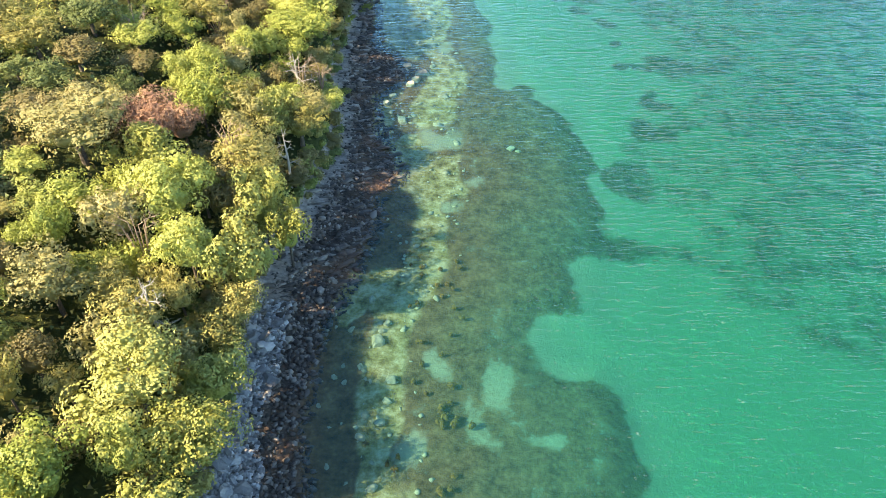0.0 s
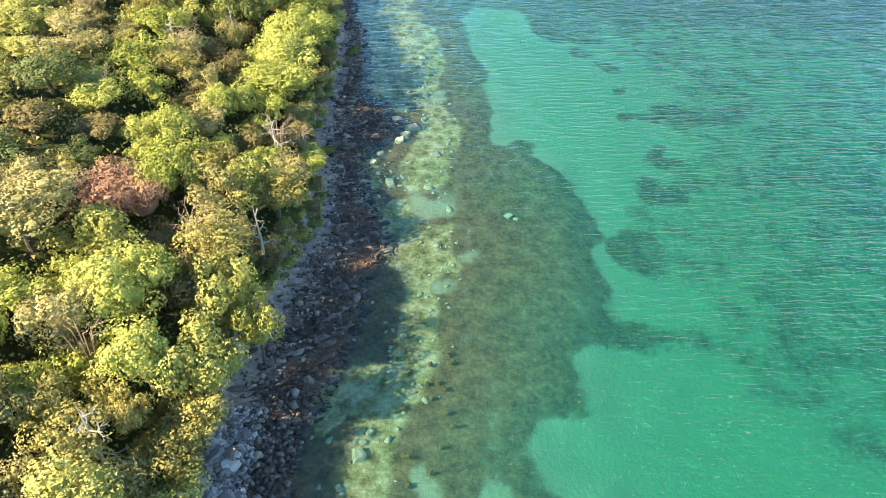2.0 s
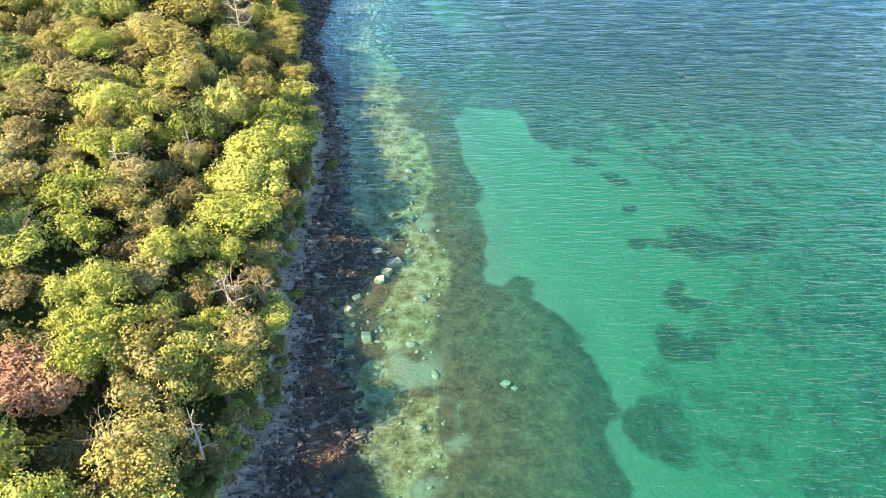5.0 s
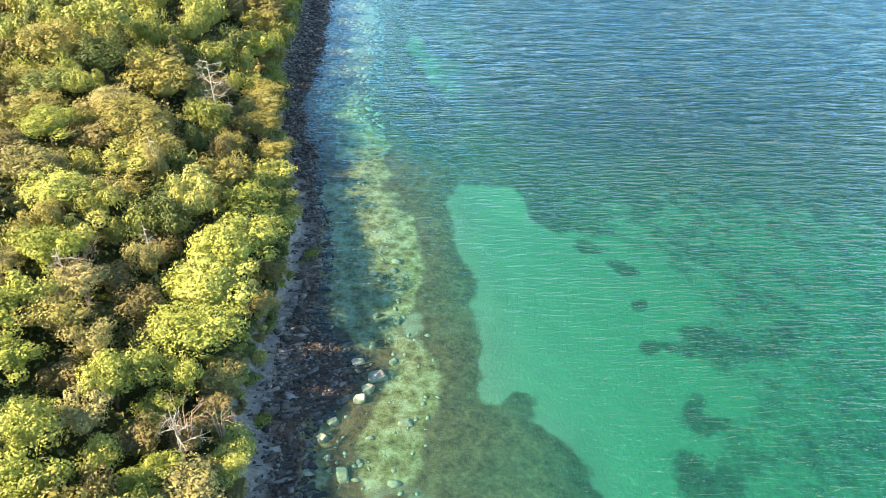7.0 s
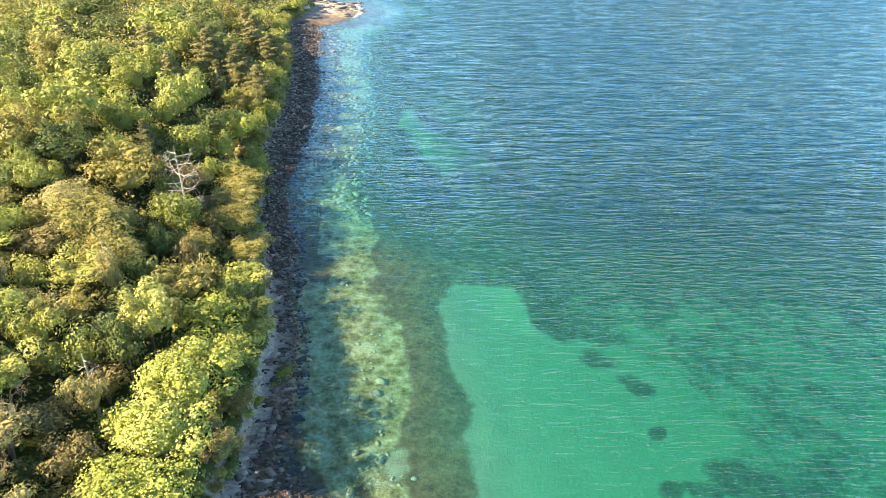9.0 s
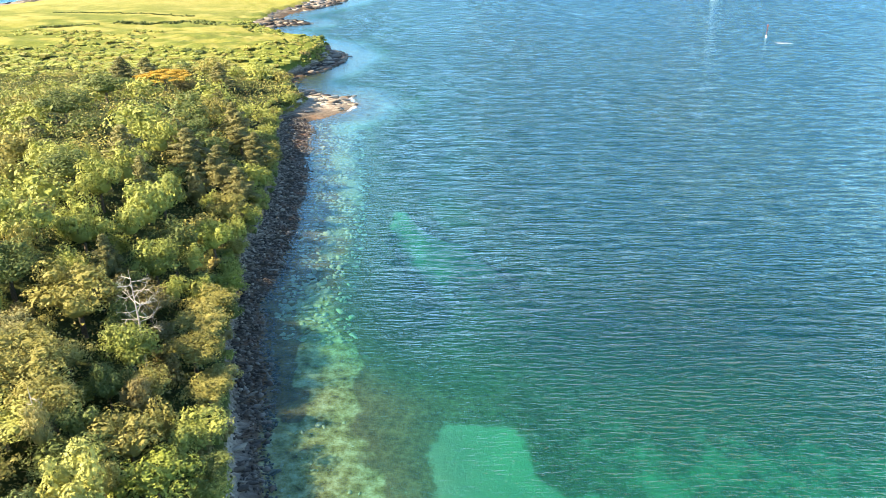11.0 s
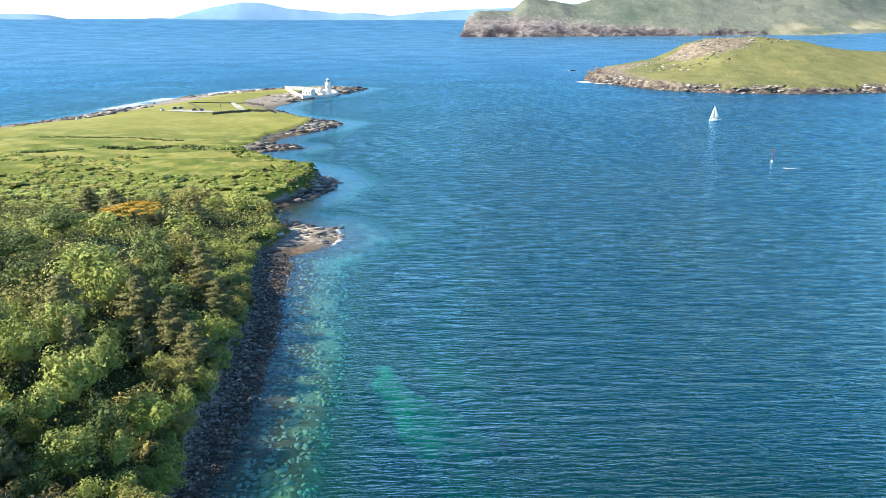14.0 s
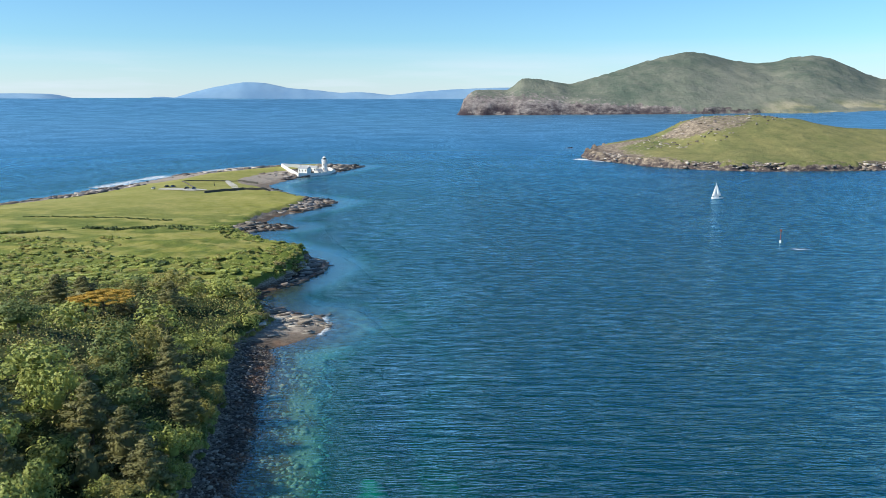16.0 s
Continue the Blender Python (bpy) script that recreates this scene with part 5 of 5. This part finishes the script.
ground_patch("car_park", -170, 684, 17, 7, 0.25, GRAVEL, "pale gravel car park beside the meadow", "car park")
ground_patch("track", -148, 735, 3, 42, 0.35, GRAVEL, "pale gravel track to the lighthouse", "track")


def car(x, y, turn, paint, words):
    z = ground_z(x, y) + 0.27
    body = tagged(new("car"), words, "car", "cars in the car park")
    body.matrix_basis = Matrix.LocRotScale((x, y, z), Euler((0, 0, turn)), (1, 1, 1))
    part("body", box(bmesh.new(), (4.2, 1.75, 0.75), (0, 0, 0.72), 0.18), paint, body)
    bm = box(bmesh.new(), (2.3, 1.5, 0.6), (-0.2, 0, 1.33), 0.2)
    part("cabin", bm, GLASS, body, "dark glazed car cabin")
    for sx in (-1.3, 1.3):
        for sy in (-0.8, 0.8):
            wheel = part("wheel", rod(bmesh.new(), (sx, sy - 0.1, 0.32), (sx, sy + 0.1, 0.32), 0.32, 0.32, 12), PAINT_DARK, body)
            part("rim", rod(bmesh.new(), (sx, sy - 0.11, 0.32), (sx, sy + 0.11, 0.32), 0.19, 0.19, 10), ALLOY, wheel, "alloy rim")


PAINT_WHITE = plain_material("white_car_paint", (0.75, 0.76, 0.77), 0.3, 0.02)
PAINT_BLUE = plain_material("blue_car_paint", (0.04, 0.07, 0.14), 0.3, 0.02)
for i, (x, y, p, w) in enumerate(((-183, 690, PAINT_DARK, "dark parked car on the gravel car park"), (-179, 691, PAINT_BLUE, "dark blue parked car on the gravel car park"), (-168, 687, PAINT_DARK, "dark parked car on the gravel car park"),
                                  (-163, 688, PAINT_BLUE, "dark blue parked car on the gravel car park"), (-190, 682, PAINT_WHITE, "white parked van-like car on the gravel car park"))):
    car(x, y, 1.2 + 0.1 * i, p, w)


def gable_roof(w, d, h, eave=0.3):
    bm = bmesh.new()
    a, b = w / 2 + eave, d / 2 + eave
    v = [bm.verts.new(p) for p in ((-a, -b, 0), (a, -b, 0), (a, b, 0), (-a, b, 0), (-a, 0, h), (a, 0, h))]
    for f in ((0, 1, 5, 4), (2, 3, 4, 5), (0, 4, 3), (1, 2, 5), (0, 3, 2, 1)):
        bm.faces.new([v[i] for i in f])
    return bm


def keepers_house(x, y, turn, w, d, tall, pitch, rows, cols, chimneys, label):
    house = tagged(new("house"), label, "house", "buildings of the lighthouse station")
    house.matrix_basis = Matrix.LocRotScale((x, y, ground_z(x, y)), Euler((0, 0, turn)), (1, 1, 1))
    part("wall", box(bmesh.new(), (w, d, tall + 1.5), (0, 0, tall / 2 - 0.75), 0.06), WHITE, house)
    top = part("roof", gable_roof(w, d, pitch), SLATE, house, "pale grey slate gable roof")
    top.location.z = tall
    for k in chimneys:
        c = part("chimney", box(bmesh.new(), (0.9, 1.1, 1.9), (0, 0, 0.95), 0.05), WHITE, house, "white rendered chimney")
        c.location = (k, 0, tall + pitch - 0.9)
    for r in range(rows):
        for i in range(cols):
            for side in (-1, 1):
                win = part("window", box(bmesh.new(), (1.0, 0.12, 1.4), (0, 0, 0), 0.03), GLASS, house, "dark sash window")
                win.location = ((i + 0.5) * w / cols - w / 2, side * (d / 2 + 0.03), 1.6 + r * 2.9)
                part("sill", box(bmesh.new(), (1.25, 0.22, 0.12), (0, side * 0.05, -0.76), 0.02), WHITE, win, "white window sill")
                part("glazing_bar", box(bmesh.new(), (1.0, 0.05, 0.07), (0, side * 0.06, 0), 0.01), WHITE, win, "white glazing bar")
    door = part("door", box(bmesh.new(), (1.1, 0.1, 2.1), (0, 0, 1.05), 0.03), PAINT_DARK, house, "dark painted door")
    door.location = (w * 0.02, -d / 2 - 0.04, 0)
    part("handle", box(bmesh.new(), (0.06, 0.1, 0.2), (0.4, -0.08, 1.05), 0.02), ALLOY, door, "metal door handle")


def ring_rail(r, z, thick, n=28):
    bm = bmesh.new()
    for i in range(n):
        a, b = 2 * math.pi * i / n, 2 * math.pi * (i + 1) / n
        rod(bm, (r * math.cos(a), r * math.sin(a), z), (r * math.cos(b), r * math.sin(b), z), thick, thick, 5)
    return bm


def lighthouse(x, y):
    z = ground_z(x, y)
    tower = tagged(new("lighthouse"), "short white round lighthouse tower with gallery and lantern on the point", "lighthouse")
    tower.location, tower.scale = (x, y, z), (1.12, 1.12, 1.25)
    part("tower", rod(bmesh.new(), (0, 0, -1), (0, 0, 8.6), 2.7, 2.05, 28), WHITE, tower)
    part("gallery", rod(bmesh.new(), (0, 0, 8.6), (0, 0, 9.0), 2.75, 2.75, 28), WHITE, tower)
    for i in range(14):
        a = i * 2 * math.pi / 14
        part("railing_post", rod(bmesh.new(), (2.6 * math.cos(a), 2.6 * math.sin(a), 9.0), (2.6 * math.cos(a), 2.6 * math.sin(a), 10.0), 0.05, 0.05, 6), WHITE, tower)
    lantern = part("lantern", rod(bmesh.new(), (0, 0, 9.0), (0, 0, 11.2), 1.45, 1.45, 16), GLASS, tower, "glazed lantern room")
    for i in range(8):
        a = i * math.pi / 4
        part("astragal", rod(bmesh.new(), (1.47 * math.cos(a), 1.47 * math.sin(a), 9.0), (1.47 * math.cos(a), 1.47 * math.sin(a), 11.2), 0.06, 0.06, 6), WHITE, lantern, "white glazing bar")
    part("handrail", ring_rail(2.6, 10.0, 0.05), WHITE, tower)
    part("lantern_base", rod(bmesh.new(), (0, 0, 8.98), (0, 0, 9.9), 1.55, 1.55, 16), WHITE, tower)
    part("dome", rod(bmesh.new(), (0, 0, 11.2), (0, 0, 12.5), 1.7, 0.15, 20), WHITE, tower, "white conical dome")
    for h, a in ((3.0, -1.7), (6.2, -1.7), (4.5, 0.1)):
        w = part("window", box(bmesh.new(), (0.3, 0.7, 1.1), (0, 0, 0), 0.03), GLASS, tower, "small dark window")
        r = 2.7 - 0.068 * (h + 1)
        w.matrix_basis = Matrix.LocRotScale((r * math.cos(a), r * math.sin(a), h), Euler((0, 0, a)), (1, 1, 1))


lighthouse(-94, 868)
keepers_house(-108.5, 840, -0.35, 9.5, 7.0, 6.4, 1.5, 2, 3, (-4.4, 4.4), "two-storey white rendered keepers' house with pale slate roof and chimneys")
keepers_house(-108, 872, -0.35, 15, 5.5, 3.0, 1.8, 1, 4, (), "long low white outbuilding beside the lighthouse")
keepers_house(-98, 856, 1.1, 8, 5, 3.2, 1.6, 1, 2, (), "small white store building by the tower")
stone_wall("compound_wall", [(-138, 884), (-124, 852), (-112, 828), (-94, 846), (-84, 868), (-92, 882), (-138, 884)], 3.0, 0.7, WHITE, "high white rendered wall round the lighthouse station", 0.02)
marker = tagged(new("marker_post"), "slim dark marker post standing in the lighthouse field", "post")
marker.location = (-158, 722, ground_z(-158, 722))
part("shaft", rod(bmesh.new(), (0, 0, -0.3), (0, 0, 2.6), 0.28, 0.2, 8), PAINT_DARK, marker)
part("cap", rod(bmesh.new(), (0, 0, 2.6), (0, 0, 2.9), 0.34, 0.05, 8), PAINT_DARK, marker)


# ---------------------------------------------------------------- boat and beacon
def sailing_boat(x, y, turn):
    boat = tagged(new("sailing_boat"), "white sailing yacht heeling slightly under full sail", "boat")
    boat.matrix_basis = Matrix.LocRotScale((x, y, 0), Euler((radians(5), 0, turn)), (1, 1, 1))
    bm = bmesh.new()
    rings = []
    for i in range(11):
        u = i / 10
        half = 1.45 * (math.sin(math.pi * min(1, 0.25 + 0.75 * u)) ** 0.7 if u < 1 else 0.02)
        half = max(half, 0.03)
        sheer = 0.95 + 0.35 * u ** 2
        xx = -4.2 + 8.6 * u
        rings.append([bm.verts.new(p) for p in ((xx, -half, sheer), (xx, -half * 0.85, 0.1), (xx, 0, -0.45), (xx, half * 0.85, 0.1), (xx, half, sheer))])
    for a, b in zip(rings, rings[1:]):
        for i in range(4):
            bm.faces.new((a[i], b[i], b[i + 1], a[i + 1]))
        bm.faces.new((a[4], b[4], b[0], a[0]))
    bm.faces.new(rings[0])
    part("hull", bm, SAIL, boat, "white yacht hull")
    part("cabin", box(bmesh.new(), (3.0, 1.5, 0.5), (0.4, 0, 1.3), 0.15), SAIL, boat)
    part("mast", rod(bmesh.new(), (0.9, 0, 1.0), (0.9, 0, 11.6), 0.09, 0.06, 8), ALLOY, boat, "alloy mast")
    part("boom", rod(bmesh.new(), (0.9, 0, 2.0), (-3.0, 0.5, 2.1), 0.07, 0.06, 8), ALLOY, boat)

    def sail(name, foot_a, foot_b, head, belly):
        n, vs, fs = 8, [], []
        for i in range(n + 1):
            for j in range(n + 1):
                u, v = i / n, j / n
                p = Vector(foot_a).lerp(Vector(foot_b), v).lerp(Vector(head), u)
                p.y += belly * math.sin(math.pi * v) * math.sin(math.pi * min(1, u + 0.15)) * (1 - u * 0.6)
                vs.append(p)
        for i in range(n):
            for j in range(n):
                q = i * (n + 1) + j
                fs.append((q, q + 1, q + n + 2, q + n + 1))
        ob = part(name, mesh_from(name, vs, fs, SAIL, True), None, boat, "taut white sail")
        thick = ob.modifiers.new("cloth", "SOLIDIFY")
        thick.thickness = 0.03

    sail("mainsail", (0.8, 0, 2.2), (-2.9, 0.5, 2.3), (0.85, 0, 11.3), 0.5)
    sail("jib", (4.2, 0, 1.5), (0.6, 0.4, 1.8), (1.0, 0, 10.2), 0.5)


def beacon(x, y):
    mark = tagged(new("beacon"), "slim red and white beacon post on a drowned rock", "beacon")
    mark.location = (x, y, 0)
    part("base", rod(bmesh.new(), (0, 0, -3), (0, 0, 1.2), 0.6, 0.4, 12), WHITE, mark, "white concrete base")
    part("post", rod(bmesh.new(), (0, 0, 1.6), (0, 0, 5.6), 0.2, 0.14, 10), PAINT_RED, mark, "dull rust-red post")
    part("topmark", rod(bmesh.new(), (0, 0, 5.6), (0, 0, 6.6), 0.42, 0.42, 10), PAINT_RED, mark)


sailing_boat(211, 672, radians(188))
beacon(182, 505)


# ---------------------------------------------------------------- island, headland and far hills
ISLE = hill_material("island_turf", (0.095, 0.118, 0.045), (0.25, 0.225, 0.092), (0.07, 0.052, 0.045), (0.38, 0.31, 0.235), 45, 0.80)
# heath tones lightened and blued, so the colour carries the aerial haze
HEATH = hill_material("hazed_mountain_heath", (0.095, 0.122, 0.095), (0.225, 0.225, 0.178), (0.07, 0.055, 0.062), (0.36, 0.315, 0.29), 260, 0.62)


def build_island():
    """A low grassy island with a rock rim and a stony crown."""
    xs, ys = grades((150, 760, 3.5)), grades((845, 1330, 4.0))

    def z_of(x, y):
        wob = 22 * (fbm(x * 0.02, y * 0.02, 81, 4) - 0.5)
        near = np.interp(x, [180, 206, 232, 277, 325, 382, 445, 760], [1030, 987, 926, 888, 869, 872, 878, 930]) + wob * 0.4
        back = np.interp(x, [180, 214, 244, 300, 420, 760], [1050, 1150, 1220, 1250, 1270, 1200]) + wob
        s = np.minimum(np.minimum(y - near, back - y), (x - 186) * 0.8 + wob * 0.3)
        crag = fbm(x * 0.09, y * 0.09, 83, 4)
        dome = (1.0 + 7.0 * step(0.45, 0.7, crag)) * step(0, 9, s) * step(26, 9, s) + 3.5 * step(0, 24, s) + 5 * step(10, 60, s)
        hill = np.interp(x, [186, 208, 243, 278, 296, 313, 326, 347, 403, 453, 489, 525, 573, 760], [0, 1, 4, 10, 14, 24, 33, 38, 40, 36, 28, 24, 22, 18]) * np.exp(-(np.clip(np.abs(y - 1095) - 8, 0, None) / 105) ** 2)
        rough = (fbm(x * 0.05, y * 0.05, 85, 5) - 0.5)
        return np.where(s > 0, dome + hill * step(5, 70, s) + 3.0 * rough * step(0, 10, s), -3.0)

    me, x, y, z = sheet("island", xs, ys, z_of, ISLE)
    crown = 0.8 * step(0.62, 1.0, np.exp(-((x - 345) / 85) ** 2 - ((y - 1065) / 70) ** 2) + 0.25 * fbm(x * 0.05, y * 0.05, 88, 4))
    give(me, "dark", step(8, 3, z))
    spine = 0.55 * step(0.5, 1.0, np.exp(-((y - 1110 + 0.5 * (x - 260)) / 45) ** 2)) * step(335, 300, x)
    give(me, "rock", -0.08 + 0.8 * step(8.5, 5.0, z + 5 * (fbm(x * 0.06, y * 0.06, 86, 3) - 0.5)) + crown + spine + 0.8 * step(300, 215, x))
    return tagged(new("island", me), "low green grassy island with a rocky rim and stony summit", "island", kind="structure")


def build_headland():
    """The mountain headland across the sound, with sea cliffs."""
    xs, ys = grades((60, 2900, 16)), grades((2700, 4650, 20))
    # the skyline: crest heights by bearing from the sound
    bearing = [0.031, 0.038, 0.051, 0.073, 0.094, 0.112, 0.13, 0.155, 0.173, 0.202, 0.237, 0.272, 0.308, 0.322, 0.344, 0.38, 0.409, 0.431, 0.452, 0.48, 0.502, 0.525, 0.548, 0.57, 0.65, 0.9]
    crests = [12, 64, 94, 95, 94, 142, 143, 129, 121, 148, 187, 229, 264, 273, 269, 240, 233, 241, 267, 281, 269, 238, 202, 173, 165, 120]

    def z_of(x, y):
        wob = 80 * (fbm(x * 0.006, y * 0.006, 91, 4) - 0.5) + 40 * (fbm(x * 0.03, y * 0.03, 95, 3) - 0.5)
        b = (x - 10) / (y - 131)
        s = np.minimum(y - (3040 + wob - np.clip(b - 0.42, 0, 1) * 900), (b - 0.030) * 2400 + wob * 0.25)
        top = np.interp(b, bearing, crests)
        wide = np.interp(b, [0.03, 0.115, 0.173, 0.32, 0.48, 0.6], [110, 250, 320, 640, 880, 900])
        crest = np.clip((y - 3040 - wob * 0.4) / wide, 0, 1)
        cliff = np.interp(b, [0.03, 0.1, 0.25, 0.4, 0.5, 0.6], [34, 32, 28, 22, 12, 8]) * step(0, 24, s)
        body = np.clip(top - 30, 0, None) * crest ** 0.9 * (1 - 0.5 * step(1.05, 2.4, (y - 3040) / wide))
        rough = (fbm(x * 0.008, y * 0.008, 97, 5) - 0.5) * 40 * step(0.02, 0.3, crest) * step(1.0, 0.7, crest) + (fbm(x * 0.05, y * 0.05, 99, 4) - 0.5) * 16 * step(0, 30, s)
        return np.where(s > 0, cliff + body + rough * 0.6, -6.0)

    me, x, y, z = sheet("headland", xs, ys, z_of, HEATH)
    give(me, "dark", step(44, 22, z))
    give(me, "rock", 0.0 + 0.8 * step(46, 26, z) * step(1500, 1100, x) + 0.75 * step(150, 50, z) * step(1100, 300, x) + 0.14 * step(1000, 700, x))
    give(me, "field", step(0.40, 0.47, (x - 10) / (y - 131)) * step(70, 30, z) * step(0.35, 0.55, fbm(x * 0.01, y * 0.01, 111, 3)))
    return tagged(new("headland", me), "mountainous heath-covered headland ending in dark sea cliffs", "headland", kind="structure")


def build_far_hills():
    # the haze of the distance is put into the hills' blue base colour
    n = Nodes("far_hills_hazed_blue")
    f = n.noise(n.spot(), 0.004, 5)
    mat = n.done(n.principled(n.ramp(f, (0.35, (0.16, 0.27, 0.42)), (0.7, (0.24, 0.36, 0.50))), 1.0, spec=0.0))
    west = [(-2700, 92), (-2441, 95), (-2283, 96), (-2188, 88), (-2096, 66), (-1900, 50)]
    mid = [(-1680, 55), (-1570, 76), (-1490, 70), (-1459, 72), (-1361, 100), (-1232, 130), (-1072, 156), (-977, 154), (-850, 127), (-659, 110), (-531, 96), (-403, 101), (-243, 84), (-82, 101), (110, 114), (271, 122), (600, 130)]
    for line, words in ((west, "faint hills far across the sea, painted blue with haze"), (mid, "long mountain island on the horizon, painted blue with haze")):
        y = 4250 if line is west else 4550
        k = (y + 100 - 131) / (4600 - 131)
        lx, lz = [10 + (a - 10) * k for a, _ in line], [71 + (b - 71) * k for _, b in line]
        xs, ys = grades((lx[0], lx[-1], 12)), grades((y, y + 250, 50))

        def z_of(gx, gy):
            h = np.interp(gx, lx, lz) - 52 + 4 * (fbm(gx * 0.02, gy * 0, 77, 4) - 0.5)
            return 50 + h * step(0, 100, gy - y) - 40 * step(20, 0, gy - y)

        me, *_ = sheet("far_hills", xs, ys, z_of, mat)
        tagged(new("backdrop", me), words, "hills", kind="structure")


def skerry(x, y, k):
    rng = np.random.default_rng(int(x))
    v = stone_shape(rng, k, ICO1, 0.35, 2.0, 0.3)
    ob = new("skerry", mesh_from("skerry", v, ICO1[1], ROCK))
    ob.location = (x, y, 0.2)
    tagged(ob, "dark half-drowned rock with surf breaking round it", "rock")


def build_island_rocks():
    """Outcrops on the island's rim, spine and summit."""
    rng = np.random.default_rng(55)
    isle = next(o for o in scene.objects if o.name == "island")
    co = np.empty(len(isle.data.vertices) * 3, dtype=np.float32)
    isle.data.vertices.foreach_get("co", co)
    co = co.reshape(-1, 3)
    x, y, z = co.T
    rim = (z > 0.3) & (z < 6) & (y < 1060)
    high = (z > 12) & ((np.hypot((x - 365) / 75, (y - 1085) / 55) < 1) | (np.hypot((x - 290) / 45, (y - 1045) / 60) < 1) | (np.hypot((x - 330) / 60, (y - 1010) / 40) < 0.5))
    pieces = []
    for mask, count, big in ((rim, 620, 2.4), (high, 300, 1.7)):
        pick = rng.choice(np.flatnonzero(mask), count)
        for i in pick:
            size = np.array([rng.uniform(0.7, 1.8), rng.uniform(0.5, 1.0), rng.uniform(0.15, 0.35)]) * big * rng.uniform(0.35, 1.0)
            pieces.append((slab_shape(rng, size, rng.uniform(-0.5, 0.9)) + co[i] + (rng.normal(0, 1.5), rng.normal(0, 1.5), 0.2), CUBE_FACES))
    joined("island_rocks", pieces, CRAG, "grey rock outcrops on the grassy island", "rock")


build_island()
build_island_rocks()
build_headland()
build_far_hills()
for row in ((202, 1222, 2.5), (190, 1045, 3.0)):
    skerry(*row)
